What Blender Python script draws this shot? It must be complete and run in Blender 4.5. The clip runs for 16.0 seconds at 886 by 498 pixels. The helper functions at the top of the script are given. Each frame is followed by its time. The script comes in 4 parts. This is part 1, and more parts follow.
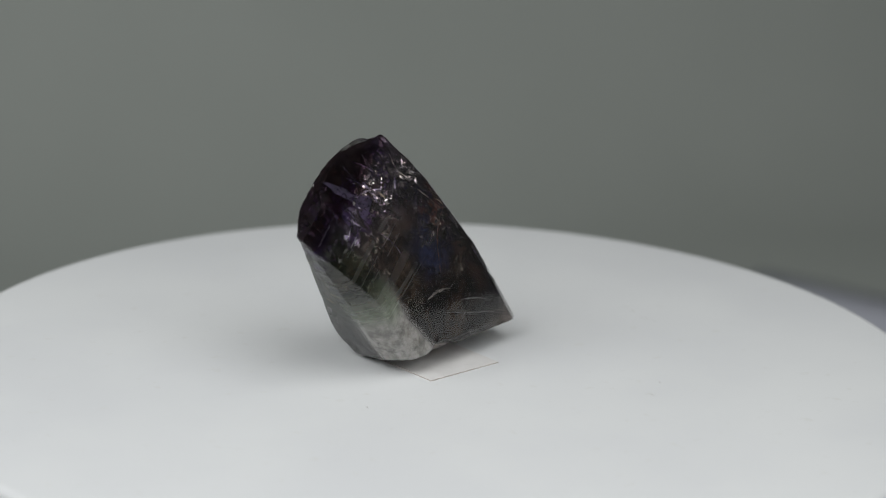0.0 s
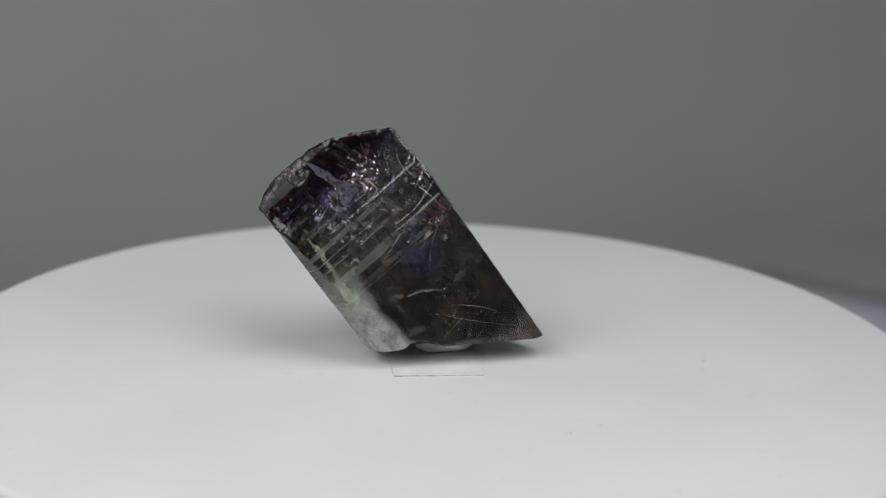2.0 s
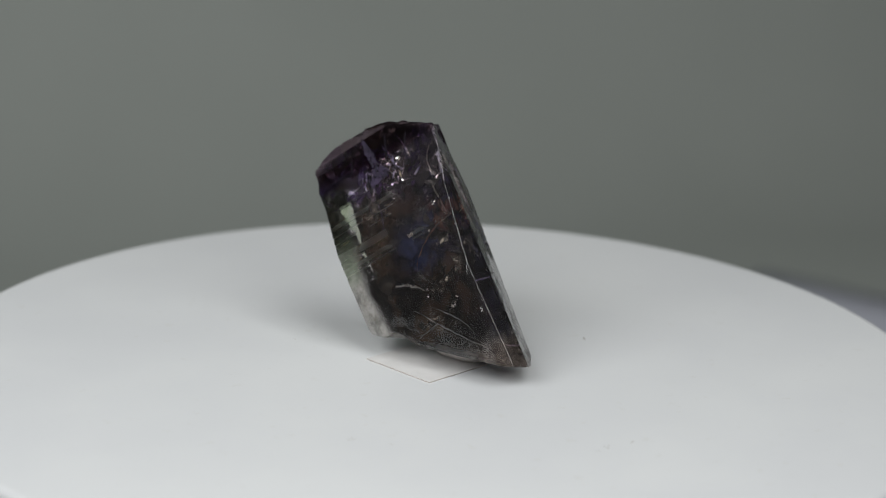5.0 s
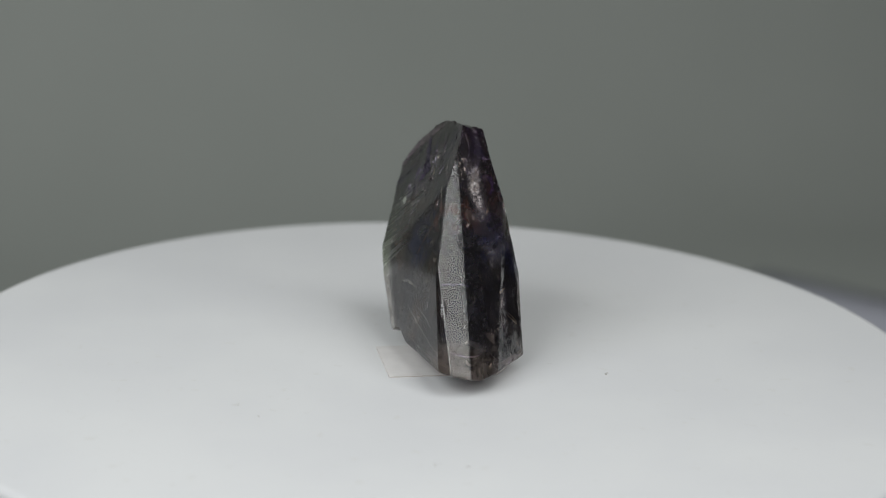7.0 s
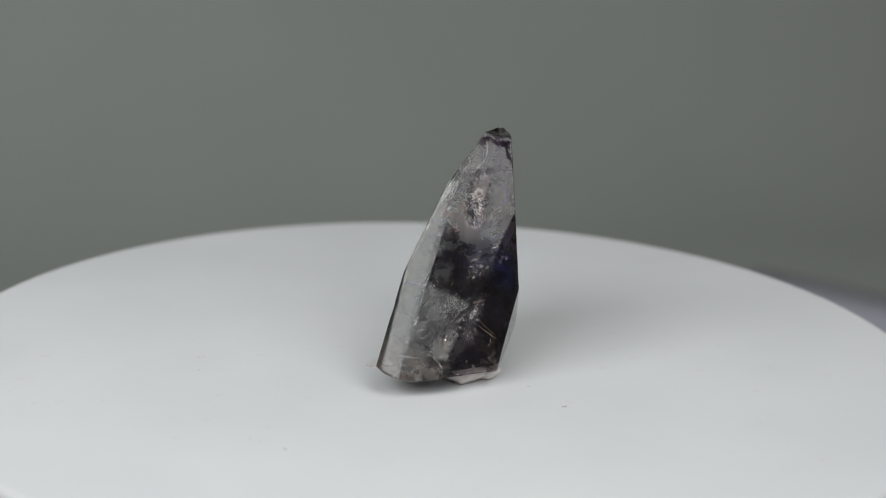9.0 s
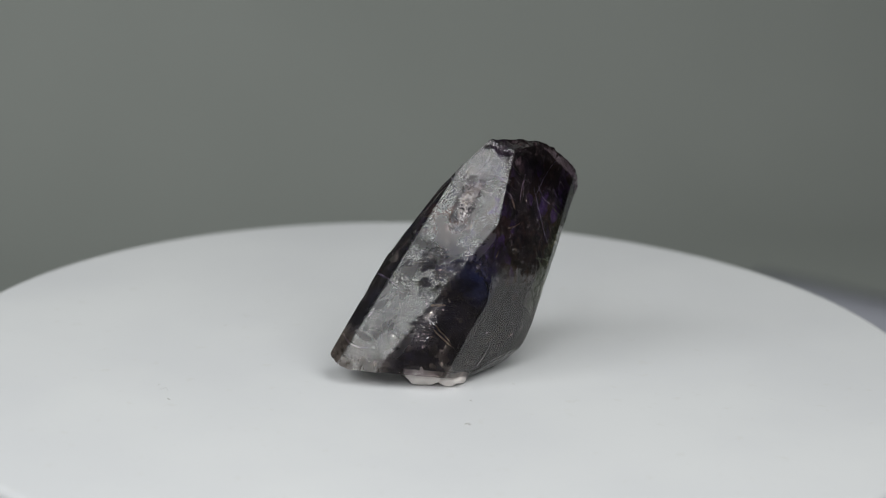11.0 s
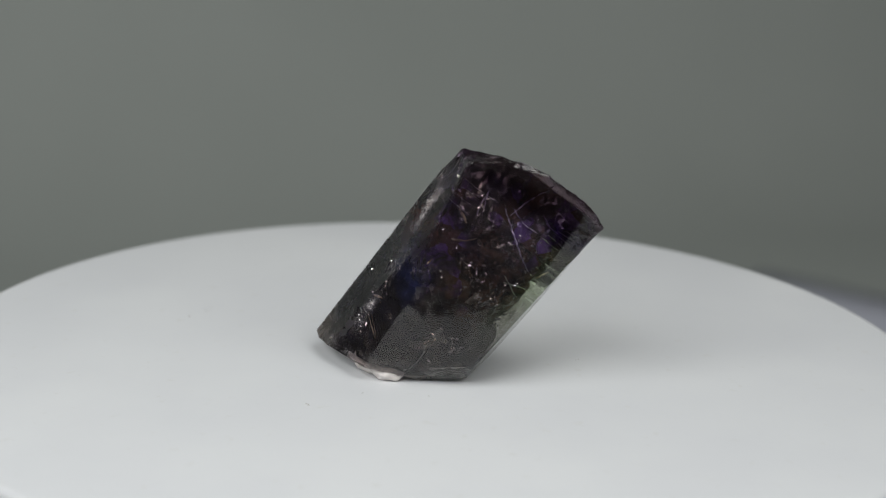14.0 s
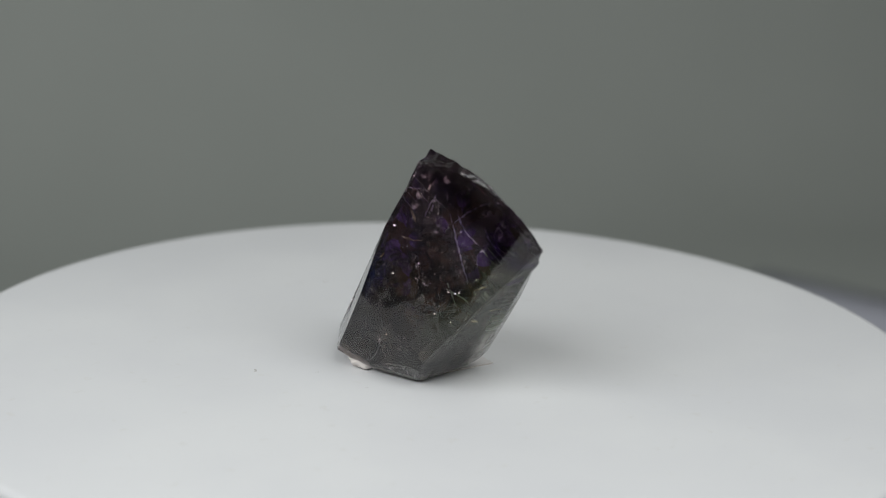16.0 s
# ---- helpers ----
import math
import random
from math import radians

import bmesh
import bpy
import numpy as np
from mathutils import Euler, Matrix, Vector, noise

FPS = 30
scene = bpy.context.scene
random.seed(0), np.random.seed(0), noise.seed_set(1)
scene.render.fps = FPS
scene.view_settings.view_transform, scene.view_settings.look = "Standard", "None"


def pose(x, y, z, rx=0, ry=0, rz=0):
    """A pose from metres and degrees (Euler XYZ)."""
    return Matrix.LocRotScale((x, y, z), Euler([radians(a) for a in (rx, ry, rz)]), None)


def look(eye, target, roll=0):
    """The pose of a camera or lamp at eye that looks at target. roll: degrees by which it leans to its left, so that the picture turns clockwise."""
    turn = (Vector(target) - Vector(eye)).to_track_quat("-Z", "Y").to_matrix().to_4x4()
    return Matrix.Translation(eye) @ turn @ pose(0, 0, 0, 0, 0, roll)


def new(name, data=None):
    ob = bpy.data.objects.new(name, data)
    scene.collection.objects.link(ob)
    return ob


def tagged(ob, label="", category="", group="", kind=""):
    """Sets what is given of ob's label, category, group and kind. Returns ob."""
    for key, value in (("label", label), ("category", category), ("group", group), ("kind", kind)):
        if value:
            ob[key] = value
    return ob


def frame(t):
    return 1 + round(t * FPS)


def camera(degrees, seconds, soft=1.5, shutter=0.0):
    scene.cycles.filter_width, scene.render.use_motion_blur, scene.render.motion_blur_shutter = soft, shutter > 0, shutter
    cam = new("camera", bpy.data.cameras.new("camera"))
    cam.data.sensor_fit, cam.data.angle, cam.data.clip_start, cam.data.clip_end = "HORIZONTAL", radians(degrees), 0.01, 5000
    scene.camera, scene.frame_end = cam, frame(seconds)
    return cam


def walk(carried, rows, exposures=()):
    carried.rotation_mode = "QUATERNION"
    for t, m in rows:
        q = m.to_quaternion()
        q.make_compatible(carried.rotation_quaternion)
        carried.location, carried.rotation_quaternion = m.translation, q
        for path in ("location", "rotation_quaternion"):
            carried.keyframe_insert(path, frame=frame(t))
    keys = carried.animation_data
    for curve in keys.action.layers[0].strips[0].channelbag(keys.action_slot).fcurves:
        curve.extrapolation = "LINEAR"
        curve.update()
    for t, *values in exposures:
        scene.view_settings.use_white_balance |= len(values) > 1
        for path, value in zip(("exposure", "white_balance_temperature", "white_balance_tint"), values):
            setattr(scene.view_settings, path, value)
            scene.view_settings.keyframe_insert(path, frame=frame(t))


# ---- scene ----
DEG_PER_SECOND = -17.316
cam = camera(23.69, 16.0, soft=1.0)
cam.data.dof.use_dof = True
cam.data.dof.focus_distance = 0.288
cam.data.dof.aperture_fstop = 18.0
EYE = Vector((0.0, -0.2795, 0.1004))
AIM = EYE + Vector((0.00465, 0.95754, -0.28827))
walk(cam, [(0.0, look(EYE, AIM, 1.746)), (16.0, look(EYE, AIM, 1.746))])

# ---------------------------------------------------------------- light
world = bpy.data.worlds.new("world")
scene.world = world
world.use_nodes = True
world.node_tree.nodes["Background"].inputs["Color"].default_value = (0.75, 0.85, 0.9, 1)
world.node_tree.nodes["Background"].inputs["Strength"].default_value = 0.05


def softbox(azimuth, elevation, distance, width, height, watts, colour):
    """A square studio lamp behind the camera, aimed at the crystal."""
    a, e = radians(azimuth), radians(elevation)
    at = Vector((math.sin(a) * math.cos(e), -math.cos(a) * math.cos(e), math.sin(e))) * distance
    data = bpy.data.lights.new("softbox", "AREA")
    data.shape, data.size, data.size_y, data.energy, data.color = "RECTANGLE", width, height, watts, colour
    ob = new("softbox", data)
    ob.matrix_world = look(at + Vector((0, 0, 0.015)), (0, 0, 0.015))
    return ob


softbox(-43, 40, 0.62, 0.56, 0.325, 2.72, (0.98, 1.0, 0.995))
softbox(42, 53, 0.62, 0.41, 0.62, 2.47, (0.985, 1.0, 0.985))
scene.view_settings.exposure = 0.0

# ---------------------------------------------------------------- materials


class Nodes:
    """A small helper to write node trees."""

    def __init__(self, name):
        self.mat = bpy.data.materials.new(name)
        self.mat.use_nodes = True
        self.tree = self.mat.node_tree
        self.bsdf = self.tree.nodes["Principled BSDF"]
        self.out = self.tree.nodes["Material Output"]

    def node(self, kind, **settings):
        n = self.tree.nodes.new(kind)
        inputs = settings.pop("inputs", {})
        for key, value in settings.items():
            setattr(n, key, value)
        for key, value in inputs.items():
            if isinstance(value, bpy.types.NodeSocket):
                self.tree.links.new(value, n.inputs[key])
            else:
                n.inputs[key].default_value = value
        return n

    def link(self, a, b):
        self.tree.links.new(a, b)

    def coords(self):
        return self.node("ShaderNodeTexCoord").outputs["Object"]

    def noise(self, scale, detail=4, vector=None, rough=0.55, distortion=0.0):
        n = self.node("ShaderNodeTexNoise", inputs={"Scale": scale, "Detail": detail, "Roughness": rough, "Distortion": distortion})
        self.link(vector or self.coords(), n.inputs["Vector"])
        return n.outputs["Fac"]

    def ramp(self, value, lo, hi, to_lo=0.0, to_hi=1.0, smooth=True):
        n = self.node("ShaderNodeMapRange", interpolation_type="SMOOTHSTEP" if smooth else "LINEAR",
                      inputs={"From Min": lo, "From Max": hi, "To Min": to_lo, "To Max": to_hi})
        self.link(value, n.inputs["Value"])
        return n.outputs["Result"]

    def math(self, op, a, b=0.0, c=0.0):
        n = self.node("ShaderNodeMath", operation=op)
        for k, v in enumerate((a, b, c)):
            if isinstance(v, bpy.types.NodeSocket):
                self.link(v, n.inputs[k])
            else:
                n.inputs[k].default_value = v
        return n.outputs[0]

    def dot(self, vector, axis):
        n = self.node("ShaderNodeVectorMath", operation="DOT_PRODUCT")
        self.link(vector, n.inputs[0])
        n.inputs[1].default_value = axis
        return n.outputs["Value"]

    def mix(self, fac, a, b):
        n = self.node("ShaderNodeMix", data_type="RGBA")
        for k, v in ((0, fac), (6, a), (7, b)):
            if isinstance(v, bpy.types.NodeSocket):
                self.link(v, n.inputs[k])
            elif k == 0:
                n.inputs[0].default_value = v
            else:
                n.inputs[k].default_value = (*v, 1)
        return n.outputs[2]

    def bump(self, height, strength, distance):
        n = self.node("ShaderNodeBump", inputs={"Strength": strength, "Distance": distance})
        self.link(height, n.inputs["Height"])
        self.link(n.outputs["Normal"], self.bsdf.inputs["Normal"])
        return n.outputs["Normal"]


def plain(name, low, high, scale, rough=0.6, relief=0.0002, spots=None):
    """A matt surface whose colour drifts between two tones."""
    m = Nodes(name)
    n = m.noise(scale, 5)
    fine = m.noise(scale * 14, 3)
    col = m.mix(m.ramp(n, 0.3, 0.7), low, high)
    if spots:
        col = m.mix(m.math("MULTIPLY", m.ramp(fine, 0.62, 0.75), 0.5), col, spots)
    m.link(col, m.bsdf.inputs["Base Color"])
    m.link(m.ramp(n, 0.2, 0.8, rough - 0.06, rough + 0.06), m.bsdf.inputs["Roughness"])
    m.bump(fine, 0.35, relief)
    return m.mat


WHITE_PLASTIC = plain("white_plastic", (0.735, 0.745, 0.765), (0.77, 0.78, 0.79), 28, 0.42, 0.00003, (0.70, 0.70, 0.69))
DARK_PLASTIC = plain("dark_plastic", (0.05, 0.048, 0.047), (0.08, 0.076, 0.073), 30, 0.5, 0.0001)
BACKDROP = plain("backdrop_paper", (0.40, 0.425, 0.40), (0.435, 0.46, 0.435), 4, 0.85, 0.0003)
TABLE = plain("table_laminate", (0.16, 0.15, 0.14), (0.21, 0.2, 0.185), 9, 0.55, 0.0001)
SHEET = plain("lavender_sheet", (0.68, 0.69, 0.80), (0.74, 0.75, 0.85), 12, 0.8, 0.0002)
PAPER = plain("label_paper", (0.70, 0.685, 0.68), (0.76, 0.745, 0.74), 300, 0.8, 0.00003)
PAPER_EDGE = plain("torn_paper_edge", (0.42, 0.37, 0.34), (0.64, 0.60, 0.57), 600, 0.9, 0.00002)
PUTTY = plain("putty", (0.66, 0.61, 0.58), (0.76, 0.71, 0.68), 260, 0.65, 0.0001)
DUST = plain("dust", (0.42, 0.4, 0.38), (0.5, 0.48, 0.46), 400, 0.9, 0.0001)
ROOM = plain("room_paint", (0.16, 0.165, 0.16), (0.2, 0.205, 0.2), 2, 0.9, 0.0005)

# the crystal's own directions: along the prism, across its broad faces
AXIS = Vector((-0.4962, -0.3745, 0.7833)).normalized()
ACROSS = Vector((-0.645, -0.4449, -0.6213)).normalized()
DEPTH = AXIS.cross(ACROSS).normalized()
CENTRE = Vector((-0.00534, -0.00011, 0.01285))
# faces of the crystal: outward direction, and distance from its middle in millimetres
FACES = (
    (0.907, -0.076, 0.414, 10.83),
    (-0.923, 0.379, 0.069, 6.70),
    (0.742, -0.576, 0.342, 6.57),
    (-0.138, 0.943, 0.302, 8.39),
    (0.612, -0.658, 0.439, 7.13),
    (0.172, -0.110, -0.979, 11.13),
    (-0.603, -0.531, -0.595, 10.20),
    (0.114, 0.880, 0.461, 8.42),
    (-0.983, 0.165, -0.079, 8.60),
    (-0.191, -0.846, -0.497, 11.32),
    (-0.666, 0.335, -0.667, 11.47),
    (0.776, -0.613, 0.150, 6.45),
    (0.582, 0.573, 0.577, 10.63),
    (0.614, -0.780, -0.120, 9.23),
    (-0.818, 0.546, -0.182, 7.93),
    (-0.278, 0.089, 0.957, 18.98),
    (0.001, 0.260, -0.966, 13.57),
    (-0.364, -0.733, -0.575, 11.10),
    (-0.835, 0.127, 0.535, 15.51),
)
PLANES = [(Vector(f[:3]).normalized(), (f[3] + 0.1) / 1000) for f in FACES]
LOWER, LOWER_AT = PLANES[11][0], PLANES[11][1] + CENTRE.dot(PLANES[11][0])
SIDE, SIDE_AT = PLANES[7][0], PLANES[7][1] + CENTRE.dot(PLANES[7][0])


def crystal_material():
    """Zoned gem: smoky brown heart with a blue spot, purple tip, pale green and grey flank."""
    m = Nodes("zoned_crystal")
    p = m.coords()
    wob = m.noise(260, 4, p, 0.6)
    wob2 = m.noise(120, 3, p, 0.5)
    bent = m.node("ShaderNodeVectorMath", operation="ADD")
    shift = m.node("ShaderNodeTexNoise", inputs={"Scale": 300, "Detail": 4})
    m.link(p, shift.inputs["Vector"])
    small = m.node("ShaderNodeVectorMath", operation="SCALE", inputs={"Scale": 0.003})
    m.link(shift.outputs["Color"], small.inputs[0])
    m.link(p, bent.inputs[0])
    m.link(small.outputs[0], bent.inputs[1])
    cells = m.node("ShaderNodeTexVoronoi", inputs={"Scale": 330, "Randomness": 1.0})
    m.link(bent.outputs[0], cells.inputs["Vector"])
    cell = m.node("ShaderNodeSeparateColor")
    m.link(cells.outputs["Color"], cell.inputs[0])
    pick, pick2 = cell.outputs[0], cell.outputs[1]
    a = m.math("ADD", m.dot(p, AXIS), m.math("MULTIPLY", m.math("SUBTRACT", wob, 0.5), 0.005))
    c = m.math("ADD", m.dot(p, ACROSS), m.math("MULTIPLY", m.math("SUBTRACT", wob2, 0.5), 0.004))
    front = m.math("ADD", m.dot(p, DEPTH), m.math("MULTIPLY", m.math("SUBTRACT", wob2, 0.5), 0.003))
    heart = m.mix(m.ramp(wob2, 0.42, 0.6), (0.22, 0.17, 0.15), (0.42, 0.30, 0.24))
    heart = m.mix(m.ramp(pick, 0.35, 0.95), heart, (0.34, 0.26, 0.22))
    blue = m.math("MULTIPLY", m.ramp(m.math("ABSOLUTE", m.math("SUBTRACT", a, 0.0125)), 0.0045, 0.001),
                  m.ramp(m.math("ABSOLUTE", m.math("ADD", c, 0.0075)), 0.004, 0.001))
    heart = m.mix(m.ramp(front, 0.0010, -0.0030, 0.0, 0.8), heart, m.mix(m.ramp(wob, 0.4, 0.6), (0.36, 0.31, 0.34), m.mix(m.ramp(c, -0.0040, -0.0080), (0.56, 0.48, 0.44), (0.50, 0.43, 0.54))))
    heart = m.mix(m.math("MULTIPLY", blue, 0.85), heart, (0.13, 0.15, 0.34))
    tip = m.mix(m.ramp(wob, 0.42, 0.60), (0.19, 0.16, 0.25), (0.48, 0.43, 0.55))
    tip = m.mix(m.ramp(pick2, 0.58, 0.66), tip, (0.24, 0.13, 0.16))
    tip = m.mix(m.ramp(pick, 0.80, 0.86), tip, (0.66, 0.58, 0.76))
    tip = m.mix(m.ramp(front, -0.0040, -0.0010, 0.75, 0.0), tip, m.mix(m.ramp(m.noise(210, 5, p, 0.7, 0.7), 0.42, 0.62), (0.36, 0.25, 0.27), (0.46, 0.34, 0.58)))
    col = m.mix(m.ramp(a, 0.0170, 0.0215), heart, tip)
    col = m.mix(m.math("MULTIPLY", m.ramp(m.dot(p, AXIS), 0.0262, 0.0292, 0.62, 0.05), m.ramp(front, -0.0030, -0.0070, 1.0, 0.35)), col, (0.80, 0.79, 0.80))
    col = m.mix(m.ramp(m.dot(p, AXIS), 0.0270, 0.0300, 0.0, 0.75), col, (0.05, 0.03, 0.07))
    green = m.mix(m.ramp(wob, 0.4, 0.6), (0.25, 0.29, 0.21), (0.56, 0.61, 0.50))
    milk = m.mix(m.ramp(m.noise(520, 5, p, 0.7), 0.38, 0.62), (0.30, 0.29, 0.27), (0.58, 0.56, 0.53))
    flank = m.mix(m.ramp(a, 0.0125, 0.0160), milk, green)
    flank = m.mix(m.ramp(a, 0.0265, 0.0290), flank, (0.10, 0.065, 0.17))
    dull = m.mix(m.ramp(a, 0.011, 0.021), m.mix(m.ramp(m.noise(330, 5, p, 0.7, 0.6), 0.40, 0.60), (0.18, 0.17, 0.16), (0.50, 0.47, 0.45)), (0.50, 0.57, 0.38))
    dull = m.mix(m.ramp(a, 0.0262, 0.0290), dull, (0.08, 0.05, 0.14))
    flank = m.mix(m.ramp(front, -0.0005, 0.0020), dull, flank)
    edge = m.math("SUBTRACT", c, m.ramp(front, 0.0005, -0.0030, 0.0, 0.0032))
    col = m.mix(m.ramp(edge, -0.0010, 0.0006), col, flank)
    col = m.mix(m.ramp(a, 0.0288, 0.0308, 0.0, 0.7), col, (0.13, 0.095, 0.085))
    foot = m.math("MULTIPLY", m.ramp(a, -0.0010, -0.0045), m.ramp(c, -0.0080, -0.0120))
    col = m.mix(foot, col, (0.34, 0.28, 0.25))
    broken = m.node("ShaderNodeAttribute", attribute_name="broken").outputs["Fac"]
    grain = m.math("MULTIPLY", broken, m.math("MULTIPLY", m.ramp(m.noise(3400, 4, p, 0.8), 0.36, 0.58), m.ramp(m.noise(1100, 4, p, 0.7, 0.5), 0.46, 0.56, 0.50, 1.0)))
    col = m.mix(m.math("MULTIPLY", grain, 0.8), col, m.mix(m.ramp(broken, 0.40, 0.75), m.mix(m.ramp(wob, 0.42, 0.58), (0.012, 0.008, 0.014), m.mix(m.ramp(m.noise(1700, 4, p, 0.7), 0.58, 0.66), (0.085, 0.062, 0.070), (0.60, 0.55, 0.52))), m.mix(m.ramp(m.noise(1500, 4, p, 0.7), 0.40, 0.60), (0.34, 0.28, 0.22), (0.84, 0.80, 0.78))))
    m.link(col, m.bsdf.inputs["Base Color"])
    m.bsdf.inputs["IOR"].default_value = 1.57
    # platter reflection dimmed by lowering gloss on the lower front face and back underside
    dimmed = m.math("MULTIPLY", m.ramp(m.dot(p, DEPTH), -0.0070, -0.0086), m.ramp(a, 0.0150, 0.0120))
    dimmed = m.math("MAXIMUM", dimmed, m.math("MULTIPLY", m.ramp(m.dot(p, LOWER), LOWER_AT - 0.0006, LOWER_AT - 0.0002), 0.75))
    m.link(m.ramp(dimmed, 0.0, 1.0, 0.5, 0.14), m.bsdf.inputs["Specular IOR Level"])
    # healed cracks: thin milky threads and clouds
    face_top = m.math("MULTIPLY", m.ramp(m.dot(p, AXIS), 0.014, 0.019), m.ramp(m.dot(p, DEPTH), 0.000, 0.002))
    crack = m.node("ShaderNodeTexVoronoi", feature="DISTANCE_TO_EDGE", inputs={"Scale": 290})
    m.link(bent.outputs[0], crack.inputs["Vector"])
    thread = m.math("MULTIPLY", m.ramp(crack.outputs["Distance"], 0.018, 0.004), m.ramp(m.math("ADD", m.noise(260, 3, p), m.math("MULTIPLY", face_top, 0.11)), 0.54, 0.62))
    thread = m.math("MULTIPLY", thread, face_top)
    cloud = m.math("MULTIPLY", m.ramp(m.noise(420, 5, p, 0.7, 0.8), 0.58, 0.76), 0.05)
    pale = m.math("MULTIPLY", m.math("MULTIPLY", m.ramp(edge, -0.0010, 0.0006), m.ramp(a, 0.0215, 0.0120)), m.ramp(front, -0.0005, 0.002, 0.06, 0.55))
    pale = m.math("MAXIMUM", pale, m.math("MULTIPLY", foot, m.ramp(m.noise(600, 5, p, 0.7), 0.35, 0.65, 0.02, 0.24)))
    solid = m.math("MAXIMUM", cloud, pale)
    solid = m.math("MAXIMUM", solid, m.math("MULTIPLY", grain, m.ramp(broken, 0.45, 0.85, 0.45, 0.85)))
    m.link(m.math("SUBTRACT", 0.98, solid), m.bsdf.inputs["Transmission Weight"])
    side = m.ramp(m.dot(p, SIDE), SIDE_AT - 0.0006, SIDE_AT - 0.0002)
    worn = m.math("MULTIPLY", m.ramp(m.dot(p, DEPTH), 0.000, 0.002), m.ramp(m.dot(p, AXIS), 0.0238, 0.0230))
    worn = m.math("MULTIPLY", m.math("MAXIMUM", worn, m.math("MULTIPLY", side, 1.3)), 0.05)
    # growth lines across the prism, crack lines and fine pits
    w = m.node("ShaderNodeTexNoise", noise_dimensions="1D", inputs={"Scale": 1700, "Detail": 5, "Roughness": 0.7})
    m.link(m.dot(p, AXIS), w.inputs["W"])
    band = m.node("ShaderNodeTexNoise", noise_dimensions="1D", inputs={"Scale": 420, "Detail": 3, "Roughness": 0.6})
    m.link(m.math("ADD", m.dot(p, AXIS), m.math("MULTIPLY", wob2, 0.0006)), band.inputs["W"])
    streak = m.node("ShaderNodeTexNoise", noise_dimensions="1D", inputs={"Scale": 2400, "Detail": 3})
    m.link(m.dot(p, DEPTH), streak.inputs["W"])
    patch = m.ramp(m.noise(150, 3, p), 0.40, 0.62)
    upper = m.math("MULTIPLY", m.ramp(m.dot(p, AXIS), 0.010, 0.016), m.ramp(m.dot(p, DEPTH), -0.002, 0.001))
    satin = m.math("MULTIPLY", m.math("MULTIPLY", m.ramp(band.outputs["Fac"], 0.50, 0.58), upper), m.ramp(m.noise(140, 3, p, 0.5), 0.38, 0.55, 0.05, 0.26))
    scuffed = m.math("MULTIPLY", side, m.ramp(m.noise(260, 5, p, 0.7, 0.6), 0.46, 0.62, 0.0, 0.24))
    gloss = m.math("ADD", m.ramp(m.noise(500, 3, p), 0.35, 0.8, 0.01, 0.07), worn)
    m.link(m.math("ADD", gloss, m.math("MAXIMUM", satin, scuffed)), m.bsdf.inputs["Roughness"])
    lines = m.math("MULTIPLY", m.math("ADD", m.math("MULTIPLY", w.outputs["Fac"], 0.40), m.math("MULTIPLY", m.ramp(band.outputs["Fac"], 0.45, 0.55), 0.45)),
                   m.math("MULTIPLY", upper, patch))
    lines = m.math("ADD", lines, m.math("MULTIPLY", m.math("MULTIPLY", streak.outputs["Fac"], m.ramp(m.dot(p, ACROSS), -0.0115, -0.0128)), 0.18))
    relief = m.math("ADD", lines, m.math("MULTIPLY", m.noise(750, 5, p, 0.65), 0.55))
    relief = m.math("SUBTRACT", relief, m.math("MULTIPLY", thread, 0.25))
    relief = m.math("MULTIPLY", relief, m.ramp(side, 0.0, 1.0, 1.0, 0.25))
    relief = m.math("ADD", relief, m.math("MULTIPLY", m.noise(125, 1.5, p), 3.0))
    normal = m.bump(relief, 0.26, 0.00010)
    # broken stone: many tiny facets, each with its own tilt, in clusters; larger blocky tilts elsewhere
    bits = m.node("ShaderNodeTexVoronoi", inputs={"Scale": 2300})
    m.link(bent.outputs[0], bits.inputs["Vector"])
    blocks = m.node("ShaderNodeTexVoronoi", inputs={"Scale": 640})
    m.link(bent.outputs[0], blocks.inputs["Vector"])
    cluster = m.math("MULTIPLY", m.ramp(m.noise(330, 5, p, 0.7), 0.54, 0.64), m.ramp(m.noise(110, 2, p), 0.40, 0.60))
    cluster = m.math("MULTIPLY", cluster, m.math("MULTIPLY", m.ramp(upper, 0.0, 1.0, 0.30, 0.12), m.ramp(m.dot(p, ACROSS), -0.0128, -0.0118, 0.0, 1.0)))
    cluster = m.math("MAXIMUM", cluster, m.math("MULTIPLY", broken, 0.45))

    def tilt(colour, amount):
        centred = m.node("ShaderNodeVectorMath", operation="SUBTRACT")
        m.link(colour, centred.inputs[0])
        centred.inputs[1].default_value = (0.5, 0.5, 0.5)
        scaled = m.node("ShaderNodeVectorMath", operation="SCALE")
        m.link(centred.outputs[0], scaled.inputs[0])
        m.link(amount, scaled.inputs["Scale"])
        return scaled.outputs[0]

    steps = m.node("ShaderNodeTexVoronoi", voronoi_dimensions="1D", inputs={"Scale": 2600})
    m.link(m.math("ADD", m.dot(p, AXIS), m.math("MULTIPLY", wob2, 0.0008)), steps.inputs["W"])
    banded = m.math("MULTIPLY", m.math("MULTIPLY", m.ramp(m.dot(p, DEPTH), -0.001, 0.001), m.ramp(m.dot(p, AXIS), 0.008, 0.013)), m.ramp(m.noise(130, 3, p), 0.40, 0.60, 0.012, 0.052))
